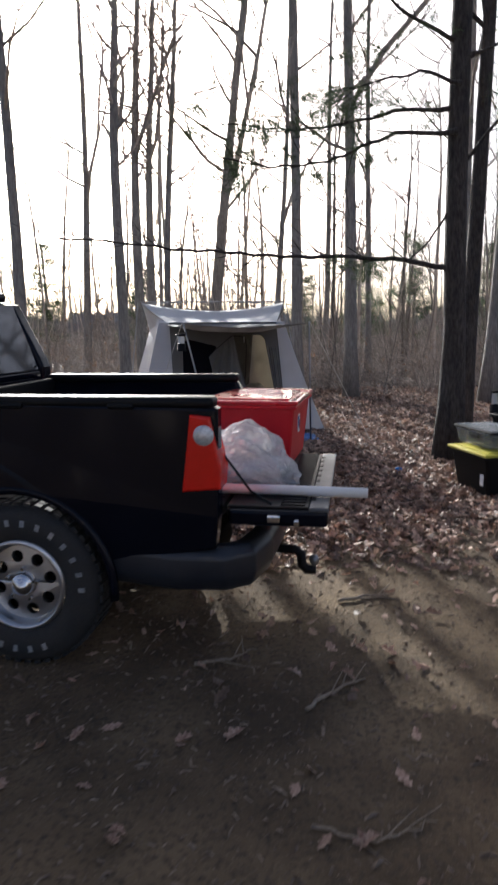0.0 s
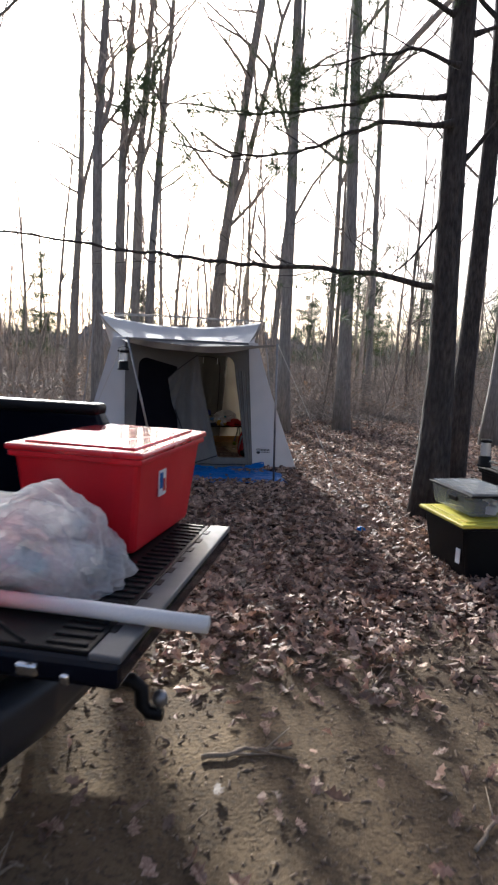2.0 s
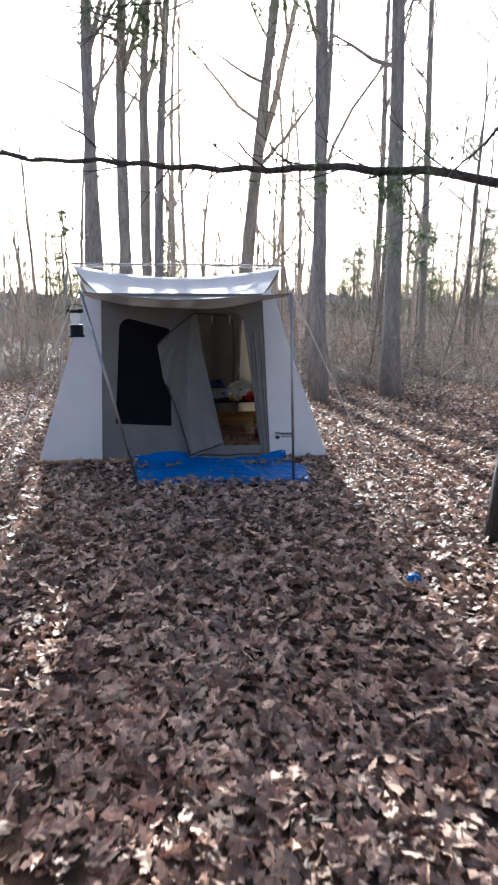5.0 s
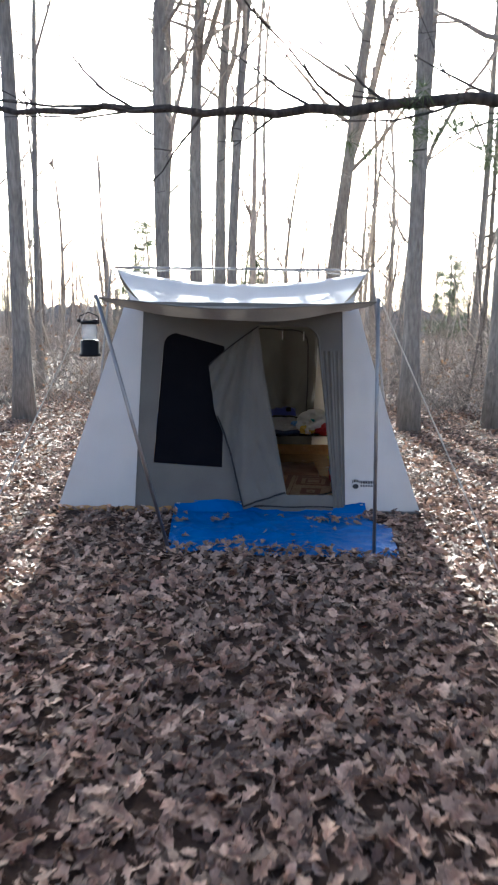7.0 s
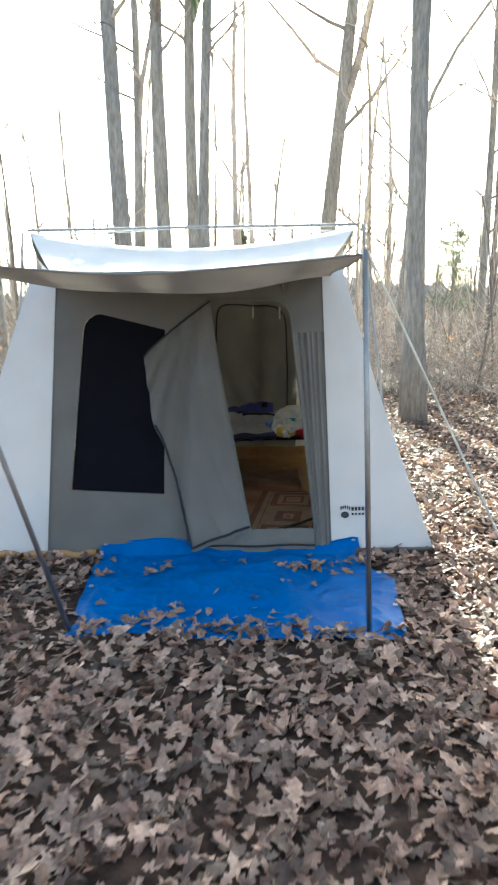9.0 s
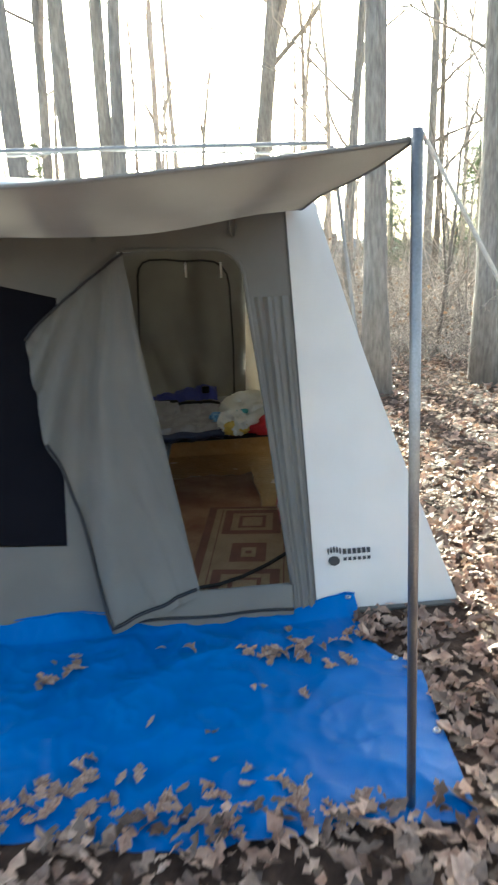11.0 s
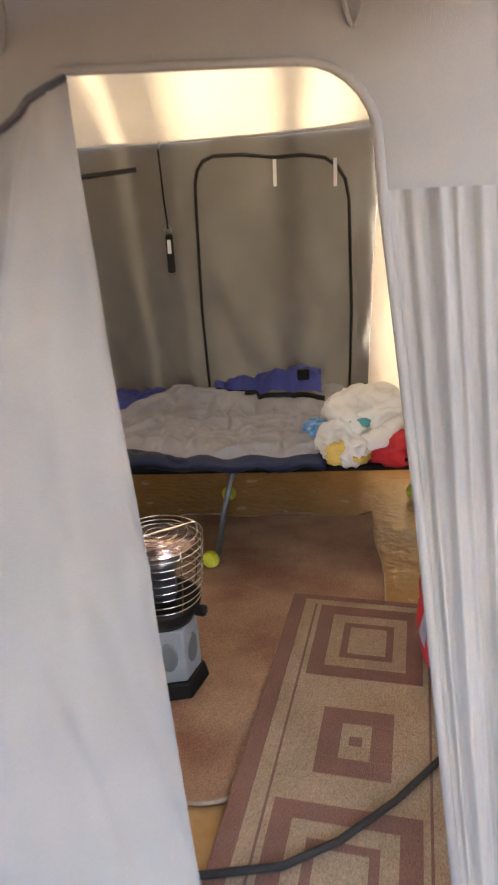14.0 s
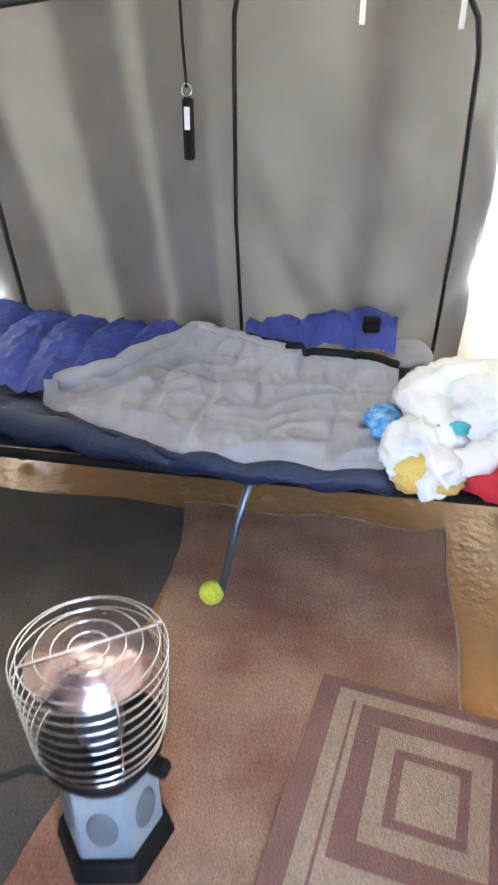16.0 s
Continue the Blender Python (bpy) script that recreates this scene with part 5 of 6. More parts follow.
def floor_sheets():
    fl = in_tent("tent_floor", "shiny tan vinyl tent floor turned up at the walls", "floor")

    def f(s, t):
        u, v = 0.03 + 2.71 * s, -0.03 + 2.43 * t
        edge = min(s, 1 - s, t, 1 - t)
        lift = max(0, 0.03 - edge) * 3.2
        if t < 0.03:
            lift *= 0.5
        inn = 0.25 * lift
        return (u + (inn if s < 0.5 else -inn), v + (inn if t < 0.5 else -inn), 0.0065 + lift + 0.003 * abs(noise.noise((u * 6, v * 6, 1))))
    part("sheet", sheet(B(), 60, 60, f), VINYL, fl, "", True)
    edge = B()
    tube(edge, [(0.02 + 0.86 * k / 20, -0.08 + 0.008 * math.sin(k), 0.018 + 0.008 * math.sin(k * 1.7)) for k in range(21)], 0.026, 8)
    part("floor_edge", edge, VINYL, fl, "muddy brown floor edge rolled under the wall", True)

    cp = in_tent("carpet", "worn brown carpet remnant with frayed wavy edges", "carpet")

    def c(s, t):
        left = float(np.interp(t, [0, 0.1, 0.5, 0.85, 1], [1.42, 1.37, 1.43, 1.42, 1.36]))
        u = left + (2.145 - left) * s
        front = 0.385 + 0.025 * math.sin(14 * s)
        v = front + (1.775 + 0.015 * math.sin(13 * s) - front) * t
        curl = 0.02 * max(0, 1 - t * 12) * (0.5 + 0.5 * math.sin(25 * s)) * (s < 0.26) + 0.012 * max(0, (s - 0.95) * 20) * (0.6 + 0.4 * math.sin(18 * t)) * (t > 0.6)
        return (u + 0.006 * math.sin(21 * t), v, 0.014 + curl + 0.003 * noise.noise((u * 8, v * 8, 3)))
    part("cloth", sheet(B(), 50, 60, c), CARPET, cp, "", True)
    rim = B()
    tube(rim, [Vector(c(1, k / 40)) for k in range(41)], 0.004, 5)
    part("bound_edge", rim, RUG_TAN, cp, "pale bound edge", True)
    rim = B()
    tube(rim, [Vector(c(k / 40, 1)) + Vector((0, 0.002, 0.004 * math.sin(k))) for k in range(41)], 0.004, 5)
    part("bound_edge", rim, RUG_TAN, cp, "pale bound edge", True)
    rim = B()
    tube(rim, [Vector(c(k / 40, 0)) for k in range(41)], 0.006, 5)
    part("bound_edge", rim, BINDING, cp, "pale bound edge", True)

    dk = in_tent("floor_mat", "dark grey mat lying beside the carpet", "mat")
    part("cloth", sheet(B(), 30, 40, lambda s, t: (0.45 + (0.985 + 0.02 * math.sin(7 * t)) * s, 0.45 + 1.31 * t + 0.01 * math.sin(11 * s), 0.010 + 0.003 * noise.noise((s * 9, t * 9, 2)))), MAT_DARK, dk, "", True)


floor_sheets()


def patterned_rug():
    rug = thing("rug", "tan rug patterned with red-brown bands and nested squares", "rug", (0, 0, 0))
    rug.matrix_world = TENT @ pose(1.85, 1.17, 0.017, 0, 0, -8.9)
    part("backing", box(B(), (0.25, -0.56, 0.004), (0.50, 1.12, 0.008), 0.003), RUG_TAN, rug)
    z = 0.0087

    def bar(x0, x1, d0, d1, m, lift=0.0):
        part("band", box(B(), ((x0 + x1) / 2, -(d0 + d1) / 2, z + lift), (x1 - x0, d1 - d0, 0.0022), 0.0008, seg=1), m, rug)

    def ring(x0, x1, d0, d1, w, m):
        bar(x0, x1, d0, d0 + w, m)
        bar(x0, x1, d1 - w, d1, m)
        bar(x0, x0 + w, d0 + w, d1 - w, m)
        bar(x1 - w, x1, d0 + w, d1 - w, m)
    bar(0.002, 0.045, 0.002, 1.118, RUG_BROWN)
    bar(0.455, 0.498, 0.002, 1.118, RUG_BROWN)
    bar(0.045, 0.455, 0.002, 0.026, RUG_BROWN)
    bar(0.078, 0.084, 0.05, 1.1, RUG_BROWN)
    bar(0.416, 0.422, 0.05, 1.1, RUG_BROWN)
    for d in (0.055, 0.79):
        ring(0.098, 0.402, d, d + 0.33, 0.044, RUG_BROWN)
        ring(0.178, 0.322, d + 0.083, d + 0.247, 0.020, RUG_BROWN)
    ring(0.165, 0.335, 0.50, 0.71, 0.05, RUG_BROWN)
    bar(0.235, 0.265, 0.59, 0.62, RUG_BROWN)


patterned_rug()


def blob(c, s, seed, amp=0.2, folds=0.08, sub=4, flat=None):
    """A soft heaped cloth: a rounded lump with folds."""
    bm = B()
    bmesh.ops.create_icosphere(bm, subdivisions=sub, radius=1)
    o = Vector((seed * 3.1, seed * 1.7, 0))
    for v in bm.verts:
        n = v.co.normalized()
        crease = sum(a * ((1 - abs(noise.noise(n * f + o))) ** 3 - 0.4) for f, a in ((1.3, 1.8), (2.6, 1.5), (5.5, 0.35)))
        k = 1 + amp * noise.noise(n * 1.4 + o) + folds * crease
        v.co = Vector((n.x * s[0] * k, n.y * s[1] * k, n.z * s[2] * k))
        if flat is not None:
            v.co.z = max(flat, v.co.z)
        v.co += Vector(c)
    return bm


def camp_cot():
    cot = in_tent("camp_cot", "dark folding camp cot with tennis balls on its feet", "cot")
    top, f, b = 0.375, 1.39, 2.12
    for v in (f, b):
        part("side_rail", tube(B(), [(0.42, v, top), (1.4, v, top - 0.006), (2.46, v, top)], 0.013, 10), PLASTIC, cot, "dark steel side rail", True)
    part("sling", sheet(B(), 40, 14, lambda s, t: (0.42 + 2.04 * s, f + (b - f) * t, top + 0.014 - 0.02 * math.sin(math.pi * t) - 0.006 * math.sin(3 * math.pi * s) ** 2)), NAVY_SHADED, cot, "dark fabric sling", True)
    for u in (0.42, 2.46):
        part("end_bar", tube(B(), [(u, f, top), (u, b, top)], 0.012, 8), PLASTIC, cot)
    for u in (0.755, 1.555, 2.34):
        for a, c in ((f - 0.035, b - 0.12), (b - 0.19, f + 0.10)):
            part("leg", tube(B(), [(u + (0.02 if a < 1.6 else -0.02), a, 0.035), (u + 0.05, (a + (f + 0.08 if a < 1.6 else b - 0.06)) / 2, top * 0.55), (u + 0.09, f + 0.03 if a < 1.6 else b - 0.03, top - 0.01)], 0.0105, 8), STEEL_DARK, cot, "thin grey steel leg", True)
            bl = B()
            bmesh.ops.create_icosphere(bl, subdivisions=3, radius=0.031, matrix=Matrix.Translation((u, a, 0.045)))
            part("foot_ball", bl, BALL, cot, "yellow-green ball over the foot", True)
        part("brace", tube(B(), [(u + 0.09, f + 0.03, top - 0.02), (u + 0.05, (f + b) / 2, 0.20), (u + 0.09, b - 0.03, top - 0.02)], 0.008, 8), STEEL_DARK, cot, "", True)


STEEL_DARK = mat("dull grey steel", (0.2, 0.22, 0.24), (0.15, 0.16, 0.18), 0.45, 0.8, scale=10, fine=200, grain=0.1, bump=0.05)
camp_cot()


def quilt(u, v, k=0.014, n=9):
    """Slack lining: shallow channels with long creases and short puckers."""
    crease = 0.013 * (1 - abs(noise.noise((u * 3 + v * 4, v * 11 - u * 5, 6)))) ** 9 + 0.004 * (1 - abs(noise.noise((u * 14 + v * 4, v * 7, 3)))) ** 6
    return k * (abs(math.sin(u * n * 1.7 + 0.6 * math.sin(v * 5))) ** 0.5) + 0.010 * noise.noise((u * 4, v * 5, 2)) + crease


def puff(u, v, k=0.016):
    """Quilted channels with slack wrinkles across them."""
    c = u * 24 + 3.2 * v + 0.5 * noise.noise((u * 3, v * 4, 7))
    return k * abs(math.sin(c)) ** 0.5 + 0.012 * noise.noise((u * 3, v * 4, 2)) + 0.5 * k * (1 - abs(noise.noise((u * 16, v * 11 + u * 4, 5)))) ** 5 + 0.3 * k * (1 - abs(noise.noise((u * 30, v * 26, 1)))) ** 5


def sleeping_bag():
    sb = in_tent("sleeping_bag", "unzipped blue sleeping bag with grey lining, spread on the cot", "sleeping bag")

    def shell(s, t):
        u = 0.47 + 1.55 * s
        front = float(np.interp(u, [0.47, 0.9, 1.2, 1.6, 1.95, 2.05], [1.43, 1.43, 1.42, 1.40, 1.40, 1.42]))
        v = front + (2.13 - front) * t
        hang = max(0.0, 1.40 - v)
        z = 0.385 - 0.02 * math.sin(math.pi * t) + puff(u, v, 0.012) - hang * 0.55 - 0.035 * max(0, 1 - t * 14)
        if u < 1.35:
            z += 0.035 * math.exp(-((t - 0.16) / 0.13) ** 2)
        return (u, v, z)
    # Darker copy of the blue shell, for its shaded underside.
    part("under_shell", sheet(B(), 80, 40, shell), NAVY_SHADED, sb, "outer shell toned navy for shade", True)

    def back(s, t):
        u = 0.52 + 0.80 * s
        near = float(np.interp(u, [0.52, 1.05, 1.2, 1.42], [1.66, 1.60, 1.74, 2.02]))
        v = near + (2.17 - near) * t
        z = 0.405 + 0.085 * math.sin(math.pi * min(1, t * 0.95)) ** 0.6 * (1 - 0.45 * s) + puff(u, v, 0.024) + 0.03 * math.exp(-((u - 0.62) / 0.12) ** 2)
        return (u, v, z)
    part("folded_back", sheet(B(), 110, 50, back), BLUE_SHELL_LIT, sb, "blue shell folded back, brightened as if lit from behind", True)

    def hood(s, t):
        u = 1.50 + 0.46 * s
        v = 2.05 - 0.09 * s + (0.15 + 0.13 * s) * t
        z = 0.425 + (0.05 + 0.085 * s ** 1.5) * math.sin(math.pi * (0.08 + 0.84 * t)) * (1 - 0.5 * max(0, s - 0.8) * 5 * t) + puff(u, v, 0.02)
        return (u, v, z)
    part("hood", sheet(B(), 70, 34, hood), BLUE_SHELL_LIT, sb, "blue hood propped against the wall", True)

    def lining(s, t):
        u = 1.07 + 0.90 * s
        front = float(np.interp(u, [1.07, 1.26, 1.45, 1.62, 1.81, 1.97], [1.55, 1.46, 1.39, 1.365, 1.365, 1.40]))
        near_back = float(np.interp(u, [1.07, 1.18, 1.345, 1.45, 1.65, 1.84, 1.97], [1.57, 1.70, 2.06, 2.02, 1.92, 1.92, 1.88]))
        v = front + (near_back - front) * t
        hang = max(0.0, 1.40 - v)
        roll = 0.04 * math.exp(-((t - 0.97) / 0.10) ** 2) * (1 if u < 1.7 else 0.5)
        z = 0.440 - 0.018 * math.sin(math.pi * t) + puff(u, v, 0.008) + (quilt(u, v, 0.016, 11) - 0.012) * min(1, 3.2 * math.sin(math.pi * min(1, max(0, t)))) + roll - hang * 0.5 - 0.03 * max(0, 1 - t * 8) + 0.02 * math.exp(-((t - 0.55 - 0.3 * (s - 0.4)) / 0.05) ** 2) * (s < 0.6)
        return (u, v, z)
    part("lining", sheet(B(), 170, 100, lining), LINING, sb, "crumpled grey lining", True)
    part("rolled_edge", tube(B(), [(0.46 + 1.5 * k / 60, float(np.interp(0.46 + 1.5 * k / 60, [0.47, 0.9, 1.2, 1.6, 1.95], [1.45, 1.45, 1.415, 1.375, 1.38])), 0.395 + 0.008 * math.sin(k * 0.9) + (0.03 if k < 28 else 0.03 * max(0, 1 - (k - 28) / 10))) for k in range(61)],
                                 [(0.027 + 0.006 * abs(math.sin(k * 0.55))) * (1.25 if k < 28 else max(0.8, 1.25 - (k - 28) * 0.04)) for k in range(61)], 12), NAVY_SHADED, sb, "puffy edge roll toned navy for shade", True)
    part("zip", tube(B(), [Vector(lining(k / 40, 0.0)) + Vector((0, -0.006, 0.0)) for k in range(41)], 0.010, 6), NAVY_SHADED, sb, "navy edge piping", True)
    part("rolled_lining", tube(B(), [Vector(lining(0.02 + 0.62 * k / 40, 1.0)) + Vector((0, 0.01, -0.012)) for k in range(41)], [0.022 + 0.006 * abs(math.sin(k * 0.8)) for k in range(41)], 10), LINING, sb, "rolled grey edge", True)
    part("zip", tube(B(), [Vector(lining(0.5 + 0.5 * k / 30, 1.0)) + Vector((0, 0.022, 0.0)) for k in range(31)], 0.016, 6), PLASTIC, sb, "black zip baffle", True)
    part("tag", box(B(), (1.89, 1.97, 0.468), (0.09, 0.035, 0.012), 0.004, 10), TAG_TAN, sb, "small tan tag")
    part("strap_patch", box(B(), (1.885, 2.012, 0.545), (0.05, 0.03, 0.045), 0.006, 15), PLASTIC, sb, "black patch")
    part("draught_collar", blob((2.0, 2.03, 0.455), (0.07, 0.11, 0.028), 4, 0.2, 0.05, 3), LINING, sb, "", True)


sleeping_bag()


def clothes():
    c = in_tent("clothes_pile", "heap of white, red and yellow clothes on the cot", "clothes")
    part("white_shirt", blob((2.13, 1.62, 0.475), (0.15, 0.18, 0.105), 1, 0.45, 0.10, 5, -0.10), WHITE_CLOTH, c, "crumpled white shirt", True)
    part("white_towel", blob((2.03, 1.47, 0.44), (0.085, 0.13, 0.07), 2, 0.5, 0.12, 5, -0.06), WHITE_CLOTH, c, "", True)
    for k, (pts, r) in enumerate(((((1.99, 1.5, 0.43), (2.02, 1.56, 0.50), (2.08, 1.60, 0.565), (2.15, 1.59, 0.575)), 0.034), (((2.05, 1.42, 0.43), (2.11, 1.40, 0.455), (2.17, 1.43, 0.475), (2.21, 1.49, 0.50)), 0.036),
                                  (((2.08, 1.50, 0.50), (2.14, 1.49, 0.535), (2.2, 1.52, 0.55), (2.26, 1.58, 0.53)), 0.03))):
        line = [Vector(pts[0]).lerp(Vector(pts[1]), q / 6) for q in range(6)] + [Vector(pts[1]).lerp(Vector(pts[2]), q / 6) for q in range(6)] + [Vector(pts[2]).lerp(Vector(pts[3]), q / 6) for q in range(7)]
        line = [p + 0.012 * Vector((noise.noise(p * 14), noise.noise(p * 14 + Vector((3, 1, k))), 0)) for p in line]
        part("sleeve", tube(B(), line, [r * (0.75 + 0.3 * math.sin(math.pi * q / 18) + 0.25 * noise.noise((q * 0.55, k, 3))) for q in range(19)], 12), WHITE_CLOTH, c, "rolled white sleeve", True)
    part("yellow_sock", blob((2.03, 1.385, 0.425), (0.075, 0.05, 0.04), 3, 0.25, 0.12, 4), YELLOW_CLOTH, c, "yellow cloth", True)
    part("red_shirt", blob((2.22, 1.42, 0.425), (0.12, 0.07, 0.055), 5, 0.3, 0.14, 4), RED_CLOTH, c, "red shirt", True)
    part("teal_patch", blob((2.075, 1.46, 0.505), (0.04, 0.022, 0.018), 6, 0.25, 0.1, 3), TEAL_CLOTH, c, "teal patch", True)
    part("blue_cloth", blob((1.935, 1.57, 0.455), (0.045, 0.07, 0.022), 9, 0.3, 0.15, 4), SKY_CLOTH, c, "spotted blue cloth", True)
    part("black_strap", tube(B(), [(2.2, 1.37, 0.40), (2.26, 1.35, 0.415), (2.3, 1.37, 0.40), (2.27, 1.40, 0.42)], 0.008, 6), PLASTIC, c, "", True)


clothes()


# Body grey at half tone, painting the shade inside the grip ovals.
RECESS_SHADE = mat("grey darkened as recess shade", (0.12, 0.14, 0.16), None, 0.6, grain=0.06, bump=0.1, dist=0.001)


def heater():
    h = in_tent("gas_heater", "portable gas heater with a wire cage on a grey six-sided base", "heater")
    h.matrix_world = TENT @ pose(1.528, 0.755, 0.016, 0, 0, 12) @ Matrix.Scale(0.965, 4)

    def prism(r0, r1, z0, z1, bev):
        bm = B()
        a = [bm.verts.new((r0 * math.cos(k * math.pi / 3), r0 * math.sin(k * math.pi / 3), z0)) for k in range(6)]
        b = [bm.verts.new((r1 * math.cos(k * math.pi / 3), r1 * math.sin(k * math.pi / 3), z1)) for k in range(6)]
        bm.faces.new(a[::-1])
        bm.faces.new(b)
        for k in range(6):
            bm.faces.new((a[k], a[(k + 1) % 6], b[(k + 1) % 6], b[k]))
        bmesh.ops.bevel(bm, geom=list(bm.edges), offset=bev, segments=2, affect="EDGES", profile=0.5)
        return bm
    part("foot", prism(0.108, 0.098, 0.0, 0.045, 0.006), PLASTIC, h, "black plastic foot")
    body = part("body", prism(0.088, 0.084, 0.045, 0.205, 0.006), HEATER_GREY, h, "grey plastic body")
    for k in range(6):
        a = math.pi / 3 * k + math.pi / 6
        bm = B()
        lathe(bm, [(0.026, 0.0), (0.024, 0.003), (0.018, 0.003), (0.0, 0.003)], 18, axis="x", close=False)
        for v in bm.verts:
            v.co = Matrix.Rotation(a, 3, "Z") @ Vector((v.co.x + 0.0745, v.co.y, v.co.z * 1.75)) + Vector((0, 0, 0.125))
        part("grip_recess", bm, RECESS_SHADE, body, "oval grip recess, its shade in the colour", True)
    part("collar", lathe(B(), [(0.05, 0.20), (0.075, 0.205), (0.085, 0.225), (0.10, 0.25), (0.10, 0.265), (0.09, 0.27), (0.0, 0.27)], 28), PLASTIC, h, "black collar", True)
    part("burner", lathe(B(), [(0.035, 0.265), (0.04, 0.29), (0.035, 0.36), (0.05, 0.365), (0.055, 0.40), (0.0, 0.405)], 24), STEEL_DARK, h, "burner column", True)
    part("reflector", lathe(B(), [(0.0, 0.432), (0.095, 0.425), (0.098, 0.43), (0.0, 0.44)], 32), COPPER, h, "pinkish reflector disc", True)
    for k in range(9):
        z = 0.272 + 0.022 * k
        r = 0.100 + 0.017 * (k / 8) ** 0.5
        bm = B()
        tube(bm, [(r * math.cos(a), r * math.sin(a), z) for a in np.linspace(0, 2 * math.pi, 41)], 0.0017, 5, False)
        part("cage_ring", bm, CHROME, h, "", True)
    for r in (0.03, 0.055, 0.08, 0.105):
        bm = B()
        tube(bm, [(r * math.cos(a), r * math.sin(a), 0.455) for a in np.linspace(0, 2 * math.pi, 33)], 0.0017, 5, False)
        part("cage_ring", bm, CHROME, h, "", True)
    for k in range(4):
        a = k * math.pi / 2 + 0.5
        c, s = math.cos(a), math.sin(a)
        part("cage_rod", tube(B(), [(0.100 * c, 0.100 * s, 0.265), (0.113 * c, 0.113 * s, 0.34), (0.118 * c, 0.118 * s, 0.445), (0.105 * c, 0.105 * s, 0.456)], 0.0018, 5), CHROME, h, "", True)
    for a in (0.4,):
        c, s = 0.105 * math.cos(a), 0.105 * math.sin(a)
        part("cage_rod", tube(B(), [(c, s, 0.456), (-c, -s, 0.456)], 0.003, 5), CHROME, h)
    part("control_knob", box(B(), (0.095, -0.045, 0.24), (0.035, 0.028, 0.026), 0.008, -25), PLASTIC, h, "black control knob")
    hose = in_tent("gas_hose", "black rubber gas hose leading from the heater", "hose")
    part("hose", tube(B(), [(1.43, 0.78, 0.11), (1.36, 0.785, 0.10), (1.27, 0.76, 0.06), (1.12, 0.72, 0.025), (0.95, 0.75, 0.022), (0.8, 0.9, 0.022)], 0.008, 8), RUBBER, hose, "", True)


heater()
cb = in_tent("cable", "thick black cable curving over the rug", "cable")
part("sheath", tube(B(), [(1.60, 0.19, 0.022), (1.70, 0.185, 0.034), (1.846, 0.208, 0.036), (1.954, 0.266, 0.036), (2.074, 0.363, 0.036), (2.218, 0.512, 0.034), (2.34, 0.66, 0.02), (2.5, 0.75, 0.016)], 0.008, 8), RUBBER, cb, "", True)


def backpack():
    p = in_tent("backpack", "red backpack with grey straps leaning at the side wall", "backpack")
    part("pack", blob((2.335, 0.890, 0.19), (0.12, 0.20, 0.20), 11, 0.15, 0.08, 4, -0.17), RED_CLOTH, p, "red nylon body", True)
    part("pocket", blob((2.235, 0.830, 0.13), (0.045, 0.12, 0.11), 12, 0.12, 0.06, 3), RED_CLOTH, p, "", True)
    part("strap", tube(B(), [(2.225, 0.780, 0.05), (2.190, 0.770, 0.16), (2.225, 0.790, 0.29), (2.295, 0.840, 0.37)], 0.012, 6), LINING, p, "grey webbing strap", True)
    part("mesh_pocket", blob((2.255, 0.730, 0.09), (0.05, 0.03, 0.06), 13, 0.1, 0.05, 3), PLASTIC, p, "", True)


backpack()


def rear_wall_things():
    w = lambda u, z, d=0.02: Vector((u, tent_v(z, True) - d, z))
    zp = in_tent("rear_window_zips", "black zips outlining the closed rear window panels", "zip")
    right = [w(1.45, 0.30), w(1.465, 0.8), w(1.495, 1.22), w(1.502, 1.30), w(1.515, 1.345), w(1.54, 1.375), w(1.58, 1.39), w(1.68, 1.39), w(1.80, 1.375), w(1.90, 1.378), w(1.98, 1.365), w(2.025, 1.335), w(2.055, 1.29), w(2.07, 1.22), w(2.09, 0.8), w(2.092, 0.35)]
    part("zip", tube(B(), right, 0.0065, 6), ZIP, zp, "", True)
    left = [w(0.66, 0.30), w(0.70, 0.7), w(0.755, 1.12), w(0.772, 1.21), w(0.80, 1.27), w(0.84, 1.305), w(0.90, 1.325), w(1.08, 1.345), w(1.29, 1.36)]
    part("zip", tube(B(), left, 0.009, 6), ZIP, zp, "", True)
    for u, z in ((1.80, 1.37), (2.018, 1.36)):
        part("tie_strap", box(B(), (u, tent_v(1.32, True) - 0.035, z - 0.045), (0.013, 0.004, 0.095), 0.001), LABEL, zp, "white tie strap")
    la = in_tent("hanging_light", "slim black work light hanging from a cord and hook", "light")
    v = tent_v(1.35, True) - 0.06
    part("cord", tube(B(), [(1.385, v, 1.42), (1.392, v - 0.005, 1.25), (1.40, v - 0.01, 1.15)], 0.004, 6), PLASTIC, la, "thin dark cord")
    part("hook", tube(B(), [(1.385, v, 1.41), (1.395, v, 1.435), (1.385, v, 1.455), (1.365, v, 1.45), (1.36, v + 0.02, 1.44)], 0.003, 6), CHROME, la, "bright wire hook", True)
    part("ring", tube(B(), [(1.40 + 0.012 * math.cos(a), v - 0.01, 1.145 + 0.014 * math.sin(a)) for a in np.linspace(0, 2 * math.pi, 15)], 0.003, 6), CHROME, la, "", True)
    part("body", box(B(), (1.402, v - 0.012, 1.06), (0.028, 0.02, 0.14), 0.007), PLASTIC, la, "black case")
    part("lens", box(B(), (1.402, v - 0.024, 1.085), (0.014, 0.004, 0.05), 0.002), LABEL, la, "pale lens")


rear_wall_things()
